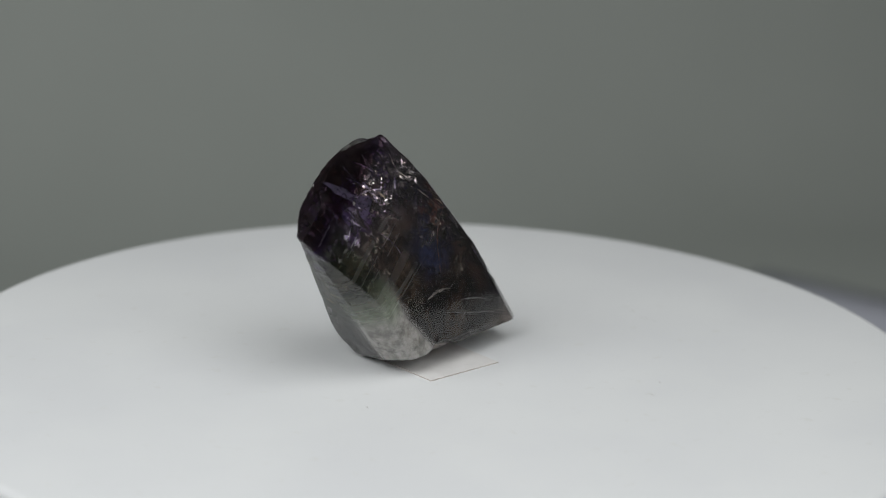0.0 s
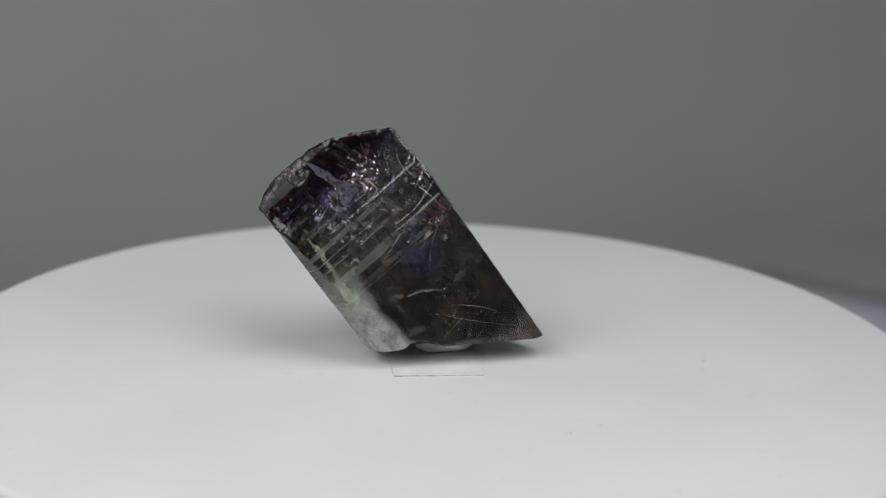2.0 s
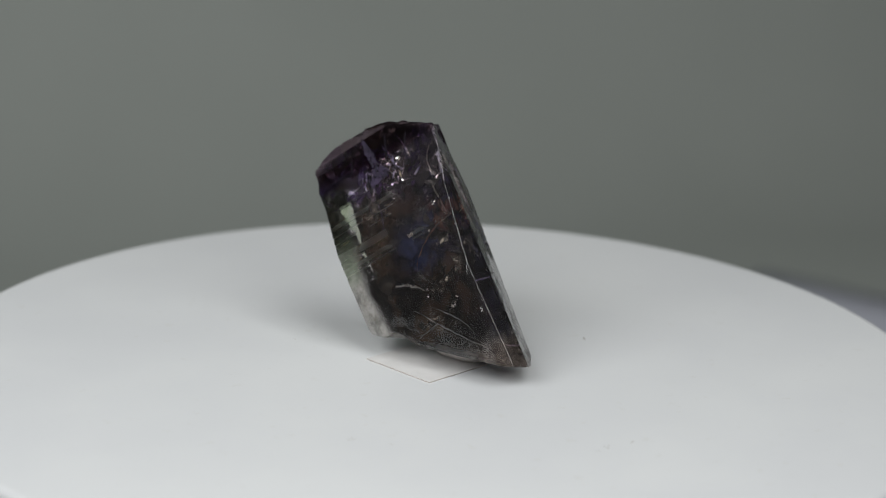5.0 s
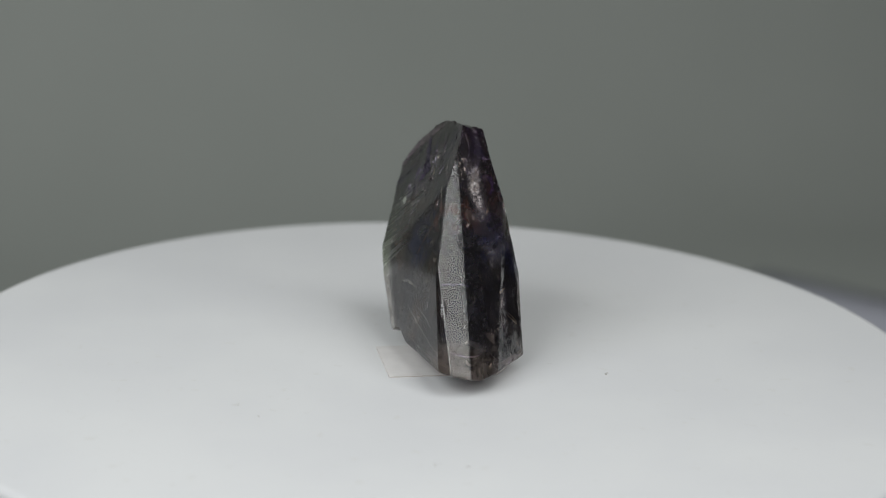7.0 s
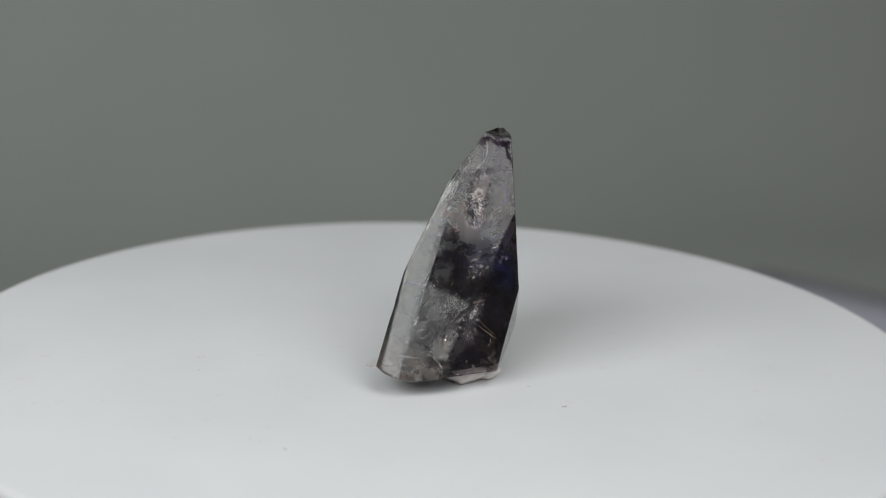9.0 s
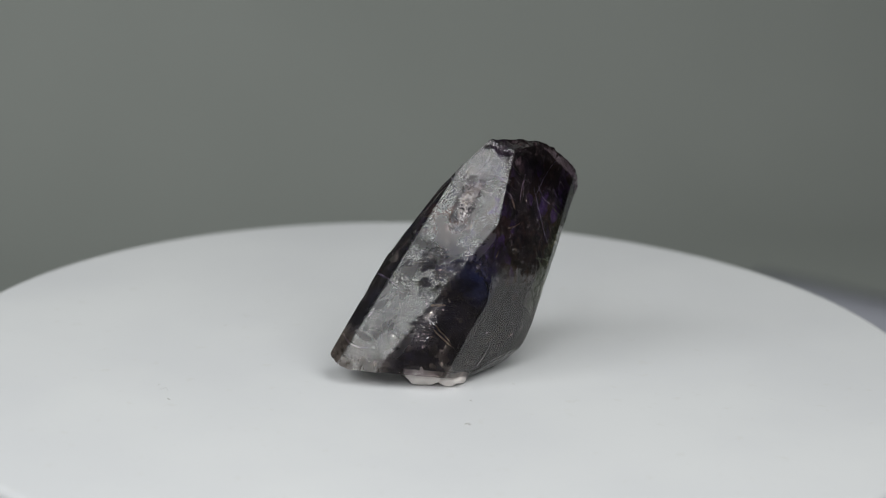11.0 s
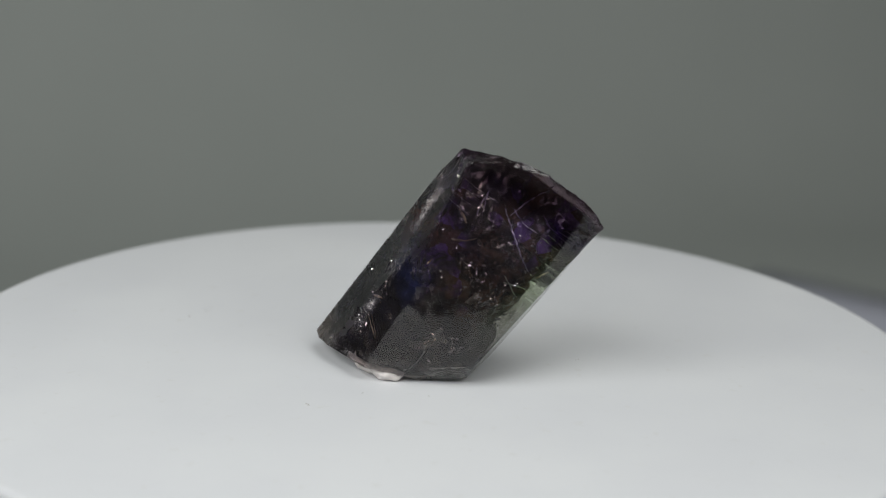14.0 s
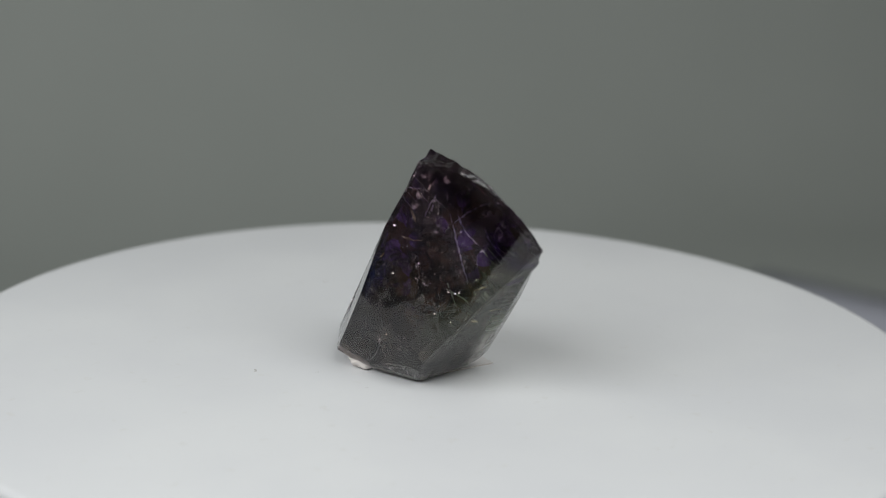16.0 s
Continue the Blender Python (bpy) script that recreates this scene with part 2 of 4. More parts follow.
    groups = m.math("MULTIPLY", m.ramp(m.math("ABSOLUTE", m.math("SUBTRACT", m.math("ADD", m.math("SUBTRACT", m.dot(p, AXIS), m.math("MULTIPLY", m.dot(p, ACROSS), 0.06)), m.math("MULTIPLY", wob2, 0.0006)), 0.0243)), 0.0011, 0.0004), 0.15)
    for level, share in ((0.0212, 0.09), (0.0186, 0.13), (0.0262, 0.09)):
        low_group = m.math("MULTIPLY", m.ramp(m.math("ABSOLUTE", m.math("SUBTRACT", m.dot(p, AXIS), level)), 0.0007, 0.0003), m.ramp(m.noise(170, 3, p), 0.42, 0.55, 0.0, share))
        groups = m.math("MAXIMUM", groups, low_group)
    banded = m.math("MAXIMUM", banded, m.math("MULTIPLY", groups, m.ramp(m.dot(p, DEPTH), -0.004, -0.002)))
    normal_steps = m.node("ShaderNodeVectorMath", operation="ADD")
    m.link(normal, normal_steps.inputs[0])
    m.link(tilt(steps.outputs["Color"], banded), normal_steps.inputs[1])
    normal = normal_steps.outputs[0]
    total = m.node("ShaderNodeVectorMath", operation="ADD")
    m.link(normal, total.inputs[0])
    m.link(tilt(bits.outputs["Color"], m.math("MULTIPLY", cluster, 1.5)), total.inputs[1])
    total2 = m.node("ShaderNodeVectorMath", operation="ADD")
    m.link(total.outputs[0], total2.inputs[0])
    m.link(tilt(blocks.outputs["Color"], m.math("MAXIMUM", m.ramp(m.dot(p, DEPTH), -0.004, 0.001, 0.035, 0.012), m.ramp(m.dot(p, (0, 0, 1)), 0.011, 0.004, 0.0, 0.05))), total2.inputs[1])
    # the long side face is slightly hollow half way down
    hollow = m.math("MULTIPLY", m.math("MULTIPLY", side, m.ramp(a, 0.0175, 0.0130)), m.ramp(a, 0.0050, 0.0090, 0.0, 1.0))
    sunk = m.node("ShaderNodeVectorMath", operation="SCALE")
    sunk.inputs[0].default_value = AXIS
    bent_by = m.math("ADD", m.math("MULTIPLY", hollow, -0.20), m.math("MULTIPLY", m.math("MULTIPLY", side, m.ramp(a, 0.0085, 0.0060)), -0.08))
    m.link(bent_by, sunk.inputs["Scale"])
    total3 = m.node("ShaderNodeVectorMath", operation="ADD")
    m.link(total2.outputs[0], total3.inputs[0])
    m.link(sunk.outputs[0], total3.inputs[1])
    unit = m.node("ShaderNodeVectorMath", operation="NORMALIZE")
    m.link(total3.outputs[0], unit.inputs[0])
    m.link(unit.outputs[0], m.bsdf.inputs["Normal"])
    return m.mat


def core_material():
    """Opaque fractured core added for absorption: smoky brown and black, blue in the middle, purple towards the tip."""
    m = Nodes("crystal_core")
    p = m.coords()
    wob = m.noise(240, 4, p, 0.65)
    shift = m.node("ShaderNodeTexNoise", inputs={"Scale": 350, "Detail": 4})
    m.link(p, shift.inputs["Vector"])
    small = m.node("ShaderNodeVectorMath", operation="SCALE", inputs={"Scale": 0.0025})
    m.link(shift.outputs["Color"], small.inputs[0])
    bent = m.node("ShaderNodeVectorMath", operation="ADD")
    m.link(p, bent.inputs[0])
    m.link(small.outputs[0], bent.inputs[1])
    cells = m.node("ShaderNodeTexVoronoi", inputs={"Scale": 420})
    m.link(bent.outputs[0], cells.inputs["Vector"])
    cell = m.node("ShaderNodeSeparateColor")
    m.link(cells.outputs["Color"], cell.inputs[0])
    a = m.math("ADD", m.dot(p, AXIS), m.math("MULTIPLY", m.math("SUBTRACT", wob, 0.5), 0.006))
    c = m.dot(p, ACROSS)
    brown = m.mix(m.ramp(m.noise(150, 3, p), 0.38, 0.60), (0.006, 0.004, 0.004), (0.072, 0.044, 0.028))
    brown = m.mix(m.ramp(wob, 0.58, 0.75), brown, (0.060, 0.034, 0.022))
    brown = m.mix(m.ramp(m.dot(p, DEPTH), 0.0010, -0.0030), brown, m.mix(m.ramp(m.noise(330, 6, p, 0.75, 0.6), 0.42, 0.64), m.mix(m.ramp(c, -0.0040, -0.0080), (0.009, 0.006, 0.007), (0.005, 0.004, 0.010)), m.mix(m.ramp(c, -0.0040, -0.0080), (0.080, 0.047, 0.032), (0.024, 0.019, 0.052))))
    back = m.ramp(m.dot(p, DEPTH), -0.0005, -0.0035)
    brown = m.mix(m.math("MULTIPLY", back, m.ramp(a, 0.0150, 0.0110, 0.0, 0.85)), brown, m.mix(m.ramp(wob, 0.42, 0.60), (0.003, 0.003, 0.005), (0.014, 0.014, 0.026)))
    blue = m.math("MULTIPLY", m.ramp(m.math("ABSOLUTE", m.math("SUBTRACT", a, 0.0142)), 0.0055, 0.0012),
                  m.ramp(m.math("ABSOLUTE", m.math("ADD", c, 0.0090)), 0.0048, 0.001))
    brown = m.mix(m.math("MULTIPLY", blue, 0.92), brown, m.mix(m.ramp(wob, 0.40, 0.62), (0.010, 0.012, 0.042), (0.044, 0.060, 0.150)))
    rust = m.math("MULTIPLY", m.ramp(m.math("ABSOLUTE", m.math("SUBTRACT", a, 0.0165)), 0.0035, 0.0010),
                  m.ramp(m.math("ABSOLUTE", m.math("ADD", c, 0.0132)), 0.0026, 0.0006))
    brown = m.mix(m.math("MULTIPLY", rust, m.ramp(m.noise(420, 5, p, 0.7), 0.42, 0.58)), brown, (0.13, 0.05, 0.036))
    purple = m.mix(m.ramp(m.noise(260, 6, p, 0.75, 0.8), 0.42, 0.64), (0.024, 0.010, 0.013), (0.13, 0.064, 0.24))
    purple = m.mix(m.ramp(cell.outputs[2], 0.50, 0.58), purple, (0.055, 0.026, 0.020))
    bare = m.math("MULTIPLY", back, m.ramp(c, -0.0050, -0.0075, 0.0, 0.85))
    violet = m.math("MULTIPLY", m.ramp(a, 0.0215, 0.0265), m.math("SUBTRACT", 1.0, bare))
    violet = m.math("MAXIMUM", violet, m.math("MULTIPLY", m.ramp(m.dot(p, DEPTH), -0.0070, -0.0082), m.ramp(a, 0.0120, 0.0200)))
    m.link(m.mix(violet, brown, purple), m.bsdf.inputs["Base Color"])
    m.link(m.ramp(m.noise(500, 3, p), 0.3, 0.7, 0.04, 0.18), m.bsdf.inputs["Roughness"])
    # broken facets in clusters: each its own tilt, so that some catch the lamps
    bits = m.node("ShaderNodeTexVoronoi", inputs={"Scale": 1350, "Randomness": 1.0})
    finer = m.node("ShaderNodeTexNoise", inputs={"Scale": 1600, "Detail": 4})
    m.link(p, finer.inputs["Vector"])
    jag = m.node("ShaderNodeVectorMath", operation="SCALE", inputs={"Scale": 0.0011})
    m.link(finer.outputs["Color"], jag.inputs[0])
    torn = m.node("ShaderNodeVectorMath", operation="ADD")
    m.link(bent.outputs[0], torn.inputs[0])
    m.link(jag.outputs[0], torn.inputs[1])
    m.link(torn.outputs[0], bits.inputs["Vector"])
    zone = m.math("MAXIMUM", m.ramp(m.noise(190, 4, p, 0.65), 0.52, 0.59), m.math("MULTIPLY", m.ramp(a, 0.0205, 0.0250), m.ramp(m.noise(170, 4, p, 0.7), 0.42, 0.52)))
    centred = m.node("ShaderNodeVectorMath", operation="SUBTRACT")
    m.link(bits.outputs["Color"], centred.inputs[0])
    centred.inputs[1].default_value = (0.5, 0.5, 0.5)
    scaled = m.node("ShaderNodeVectorMath", operation="SCALE")
    m.link(centred.outputs[0], scaled.inputs[0])
    m.link(m.math("MULTIPLY", zone, 1.5), scaled.inputs["Scale"])
    facet = m.node("ShaderNodeVectorMath", operation="ADD")
    m.link(m.bump(m.noise(900, 5, p, 0.7), 0.5, 0.0002), facet.inputs[0])
    m.link(scaled.outputs[0], facet.inputs[1])
    unit = m.node("ShaderNodeVectorMath", operation="NORMALIZE")
    m.link(facet.outputs[0], unit.inputs[0])
    m.link(unit.outputs[0], m.bsdf.inputs["Normal"])
    m.link(m.ramp(zone, 0.0, 1.0, 0.05, 1.0), m.bsdf.inputs["Specular IOR Level"])
    m.link(m.mix(violet, (1.0, 0.90, 0.76), (0.86, 0.76, 1.0)), m.bsdf.inputs["Specular Tint"])
    m.bsdf.inputs["IOR"].default_value = 1.8
    return m.mat


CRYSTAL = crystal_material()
CORE = core_material()


def flake_material():
    """Bright broken surfaces inside the stone."""
    m = Nodes("crystal_flake")
    n = m.noise(700, 3)
    m.link(m.mix(m.ramp(n, 0.35, 0.65), (0.78, 0.70, 0.80), (0.95, 0.90, 0.80)), m.bsdf.inputs["Base Color"])
    m.bsdf.inputs["Metallic"].default_value = 0.95
    m.bsdf.inputs["Roughness"].default_value = 0.18
    return m.mat


def veil_material():
    """A healed crack: a lace of bright specks with clear stone between."""
    m = Nodes("healed_crack")
    p = m.coords()
    lace = m.math("MULTIPLY", m.ramp(m.noise(900, 6, p, 0.75, 1.0), 0.53, 0.60), m.ramp(m.noise(220, 3, p), 0.42, 0.58))
    m.link(m.mix(m.ramp(m.noise(300, 2, p), 0.4, 0.6), (0.55, 0.45, 0.62), (0.78, 0.68, 0.56)), m.bsdf.inputs["Base Color"])
    m.bsdf.inputs["Metallic"].default_value = 0.5
    m.bsdf.inputs["Roughness"].default_value = 0.3
    m.link(lace, m.bsdf.inputs["Alpha"])
    return m.mat


VEIL = veil_material()
FLAKE = flake_material()

# ---------------------------------------------------------------- building helpers


def part(name, bm, material, parent=None, label="", smooth=False):
    """One mesh object from a bmesh, under a thing or under a part."""
    me = bpy.data.meshes.new(name)
    bm.to_mesh(me)
    bm.free()
    me.materials.append(material)
    if smooth:
        me.polygons.foreach_set("use_smooth", [True] * len(me.polygons))
    ob = new(name, me)
    ob.parent = parent
    return tagged(ob, label)


def lathe(profile, steps=192):
    """A turned solid from (radius, height) pairs, outer side, closed on the axis where the radius is 0."""
    bm = bmesh.new()
    rings = []
    for r, z in profile:
        if r == 0:
            rings.append([bm.verts.new((0, 0, z))])
        else:
            rings.append([bm.verts.new((r * math.cos(2 * math.pi * k / steps), r * math.sin(2 * math.pi * k / steps), z)) for k in range(steps)])
    for lo, hi in zip(rings, rings[1:]):
        for k in range(steps):
            j = (k + 1) % steps
            quad = [lo[k % len(lo)], lo[j % len(lo)], hi[j % len(hi)], hi[k % len(hi)]]
            quad = list(dict.fromkeys(quad))
            if len(quad) > 2:
                bm.faces.new(quad)
    bmesh.ops.recalc_face_normals(bm, faces=bm.faces)
    return bm


def slab(x0, y0, z0, x1, y1, z1, bevel=0.0):
    bm = bmesh.new()
    bmesh.ops.create_cube(bm, size=1)
    for v in bm.verts:
        v.co = Vector(((x0 + x1) / 2 + v.co.x * (x1 - x0), (y0 + y1) / 2 + v.co.y * (y1 - y0), (z0 + z1) / 2 + v.co.z * (z1 - z0)))
    if bevel:
        bmesh.ops.bevel(bm, geom=bm.edges[:], offset=bevel, segments=3, affect="EDGES")
    return bm


def thing(name, label, category, **more):
    return tagged(new(name), label, category, **more)


# ---------------------------------------------------------------- room and table
TABLE_Z = -0.15


def build_room():
    tagged(part("table_top", slab(-0.7, -0.75, TABLE_Z - 0.03, 0.7, 0.75, TABLE_Z, 0.003), TABLE),
           "grey-brown laminate table top under the turntable", "table top", kind="structure")
    # grey paper sweep behind the turntable: a cove that rises into a wall
    bm = bmesh.new()
    path = [(0.25, TABLE_Z + 0.002), (0.45, TABLE_Z + 0.003)]
    for k in range(13):
        a = math.pi / 2 * k / 12
        path.append((0.52 + 0.14 * math.sin(a), TABLE_Z + 0.003 + 0.14 * (1 - math.cos(a))))
    path += [(0.66, 0.2), (0.66, 0.75)]
    rows = [[bm.verts.new((x, y, z)) for y, z in path] for x in (-0.68, -0.34, 0, 0.34, 0.68)]
    for r, s in zip(rows, rows[1:]):
        for k in range(len(path) - 1):
            bm.faces.new((r[k], s[k], s[k + 1], r[k + 1]))
    bmesh.ops.rotate(bm, verts=bm.verts[:], cent=(-0.05, 0.6, 0), matrix=Matrix.Rotation(radians(16), 3, "Z"))
    ob = part("backdrop", bm, BACKDROP, smooth=True)
    solid = ob.modifiers.new("thickness", "SOLIDIFY")
    solid.thickness = 0.001
    tagged(ob, "plain matt grey-green paper backdrop curving up behind", "backdrop", kind="structure")
    tagged(part("floor", slab(-1.6, -1.6, -0.86, 1.6, 1.6, -0.8), ROOM), "dark painted floor of the studio", "floor", kind="structure")
    tagged(part("wall_north", slab(-1.6, 1.6, -0.8, 1.6, 1.7, 1.6), ROOM), "plain grey studio wall", "wall", kind="structure")
    tagged(part("wall_south", slab(-1.6, -1.7, -0.8, 1.6, -1.6, 1.6), ROOM), "plain grey studio wall", "wall", kind="structure")
    tagged(part("wall_east", slab(1.6, -1.6, -0.8, 1.7, 1.6, 1.6), ROOM), "plain grey studio wall", "wall", kind="structure")
    tagged(part("wall_west", slab(-1.7, -1.6, -0.8, -1.6, 1.6, 1.6), ROOM), "plain grey studio wall", "wall", kind="structure")
    tagged(part("ceiling", slab(-1.6, -1.6, 1.6, 1.6, 1.6, 1.7), ROOM), "plain grey studio ceiling", "ceiling", kind="structure")


def build_sheet():
    """A pale sheet lying on the table, its far edge showing past the platter."""
    bm = bmesh.new()
    nx, ny = 10, 8
    far_l, far_r = Vector((0.13, 0.520, 0)), Vector((0.31, 0.395, 0))
    near_l, near_r = Vector((0.03, 0.37, 0)), Vector((0.21, 0.235, 0))
    grid = []
    for i in range(nx + 1):
        row = []
        for j in range(ny + 1):
            u, v = i / nx, j / ny
            q = far_l.lerp(far_r, u).lerp(near_l.lerp(near_r, u), v)
            q.z = TABLE_Z + 0.0046 + 0.0004 * noise.noise(q * 14)
            row.append(bm.verts.new(q))
        grid.append(row)
    for r, s in zip(grid, grid[1:]):
        for j in range(ny):
            bm.faces.new((r[j], r[j + 1], s[j + 1], s[j]))
    ob = part("sheet", bm, SHEET, smooth=True)
    solid = ob.modifiers.new("thickness", "SOLIDIFY")
    solid.thickness = 0.0006
    solid.offset = 0
    return tagged(ob, "pale lavender-grey sheet lying on the table", "paper sheet")


# ---------------------------------------------------------------- turntable


RISER_Z = -0.055


def build_riser():
    """The block that lifts the turntable off the table."""
    return tagged(part("riser", slab(-0.075, -0.075, TABLE_Z, 0.075, 0.075, RISER_Z, 0.002), TABLE),
                  "grey-brown riser block under the turntable", "riser block")


def build_turntable():
    table = thing("turntable", "round white plastic motorised turntable on the table", "turntable")
    platter = part("platter", lathe([(0, 0), (0.0692, 0), (0.0700, -0.0002), (0.0704, -0.0006), (0.0706, -0.0013), (0.0706, -0.0085),
                                     (0.0694, -0.0097), (0.068, -0.0103), (0.02, -0.0103), (0, -0.0103)]), WHITE_PLASTIC, table, "glossy white round platter", smooth=True)
    part("base", lathe([(0, -0.0125), (0.058, -0.0125), (0.060, -0.0135), (0.064, -0.03), (0.066, RISER_Z + 0.004), (0.066, RISER_Z + 0.001), (0.064, RISER_Z), (0, RISER_Z)]),
         DARK_PLASTIC, table, "dark plastic drum base", smooth=True)
    part("spindle", lathe([(0, -0.0100), (0.012, -0.0100), (0.012, -0.0128), (0, -0.0128)], 48), DARK_PLASTIC, table)
    return table, platter


# ---------------------------------------------------------------- crystal
def crystal_solid(inset=0.0, extra=()):
    """The stone as a block cut back to each of its faces."""
    bm = bmesh.new()
    bmesh.ops.create_cube(bm, size=0.08)
    for nx, ny, nz, d in FACES + tuple(extra):
        n = Vector((nx, ny, nz)).normalized()
        cut = bmesh.ops.bisect_plane(bm, geom=bm.verts[:] + bm.edges[:] + bm.faces[:], dist=1e-8, plane_co=n * (d + 0.1 - inset) / 1000, plane_no=n, clear_outer=True)
        rim = [e for e in cut["geom_cut"] if isinstance(e, bmesh.types.BMEdge)]
        if rim:
            bmesh.ops.contextual_create(bm, geom=rim)
    bmesh.ops.remove_doubles(bm, verts=bm.verts[:], dist=2e-5)
    bmesh.ops.dissolve_degenerate(bm, edges=bm.edges[:], dist=1e-6)
    bmesh.ops.recalc_face_normals(bm, faces=bm.faces)
    bmesh.ops.translate(bm, verts=bm.verts[:], vec=CENTRE)
    return bm


# the broken seam that runs down the back of the stone
SEAM = [Vector(q) for q in ((-0.0084, 0.0004, 0.0312), (-0.0053, 0.0032, 0.0253), (-0.0036, 0.0054, 0.0205), (-0.0045, 0.0070, 0.0172), (-0.0019, 0.0094, 0.0120), (0.0006, 0.0120, 0.0050))]


def seam_distance(q):
    best = 1.0
    for a, b in zip(SEAM, SEAM[1:]):
        d = b - a
        k = max(0.0, min(1.0, (q - a).dot(d) / d.length_squared))
        best = min(best, (q - a - d * k).length)
    return best


def fade(x, lo, hi):
    k = max(0.0, min(1.0, (x - lo) / (hi - lo)))
    return k * k * (3 - 2 * k)


def depth_in(q):
    """How far a place lies under the nearest face, and under the next one."""
    d = [(o - n.dot(q - CENTRE), n) for n, o in PLANES]
    first, face = min(d, key=lambda e: e[0])
    return first, min(e[0] for e in d if e[1].dot(face) < 0.86)


# the hollow in the broken underside
NOTCH = Vector((0.0008, -0.0034, 0.0034))
TIP = Vector((0.0118, 0.0124, 0.0038))


def build_body(stone):
    bm = crystal_solid()
    bmesh.ops.bevel(bm, geom=bm.edges[:], offset=0.00007, segments=1, affect="EDGES", clamp_overlap=True)
    bmesh.ops.remove_doubles(bm, verts=bm.verts[:], dist=2e-6)
    bmesh.ops.triangulate(bm, faces=bm.faces[:])
    for _ in range(9):
        long = [e for e in bm.edges if e.calc_length() > 0.00040]
        if not long:
            break
        bmesh.ops.subdivide_edges(bm, edges=long, cuts=1)
        bmesh.ops.triangulate(bm, faces=[f for f in bm.faces if len(f.verts) > 3])
    for reach, times in ((0.0009, 1), (0.0016, 3)):
        soft = []
        for v in bm.verts:
            near_top = (reach < 0.001 and v.co.dot(AXIS) > 0.0235) or (v.co - TIP).length < 0.003
            if depth_in(v.co)[1] < reach and near_top:
                soft.append(v)
        for _ in range(times):
            bmesh.ops.smooth_vert(bm, verts=soft, factor=0.5, use_axis_x=True, use_axis_y=True, use_axis_z=True)
    worn = [v for v in bm.verts if v.co.z < 0.014 and v.co.dot(ACROSS) > -0.0015 and depth_in(v.co)[1] < 0.0026]
    for _ in range(10):
        bmesh.ops.smooth_vert(bm, verts=worn, factor=0.5, use_axis_x=True, use_axis_y=True, use_axis_z=True)
    bm.normal_update()
    broken = bm.verts.layers.float.new("broken")
    for v in bm.verts:
        q = v.co.copy()
        first, second = depth_in(q)
        along = v.normal.dot(AXIS)
        inward = (CENTRE + AXIS * (q - CENTRE).dot(AXIS) * 0.8 - q).normalized()
        rough = 0.5 + 0.5 * noise.noise(q * 900)
        coarse = 0.5 + 0.5 * noise.noise(q * 330 + Vector((5, 2, 9)))
        ends = max(fade(along, 0.62, 0.85), fade(-along, 0.45, 0.75))
        chip = fade(second, 0.0005, 0.0) * fade(coarse, 0.5, 0.9) * (0.25 + 0.75 * rough) * (0.00014 + 0.0003 * ends)
        chip += ends * (0.00035 * rough + 0.00030 * coarse - 0.00028)
        near = fade(seam_distance(q), 0.0021, 0.0004) * fade(0.5 + 0.5 * noise.noise(q * 210 + Vector((4, 4, 1))), 0.36, 0.66)
        chip += near * 0.00040 * abs(noise.noise(q * 1100))
        chip += ends * 0.0009 * fade(second, 0.0012, 0.0) * fade(0.5 + 0.5 * noise.noise(q * 190 + Vector((1, 7, 3))), 0.62, 0.85)
        crown = fade(q.dot(AXIS), 0.0255, 0.0290) * fade(second, 0.0011, 0.0002)
        chip += crown * (0.00026 * rough + 0.00030 * fade(coarse, 0.4, 0.8) - 0.00042)
        along_at, across_at, depth_at = q.dot(AXIS), q.dot(ACROSS), q.dot(DEPTH)
        pale = fade(across_at, -0.0010, 0.0006) * fade(along_at, 0.0160, 0.0125) * fade(depth_at, -0.0005, 0.0015)
        low = fade(q.z, 0.0042, 0.0022)
        ragged = 0.5 + 0.5 * noise.noise(q * 420 + Vector((2, 8, 4)))
        v[broken] = min(1.0, max(0.3 * crown, near * fade(ragged, 0.2, 0.6), 0.6 * pale * fade(ragged, 0.35, 0.65), 0.45 * ends * fade(ragged, 0.25, 0.6), 0.42 * low * fade(ragged, 0.3, 0.6)))
        v.co = q + inward * chip + AXIS * 0.0014 * fade((q - NOTCH).length, 0.0034, 0.0010)
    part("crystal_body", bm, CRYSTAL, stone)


FLANK = (ACROSS * 0.8 + DEPTH * 0.6).normalized()
FOOT = (TIP - CENTRE).normalized()


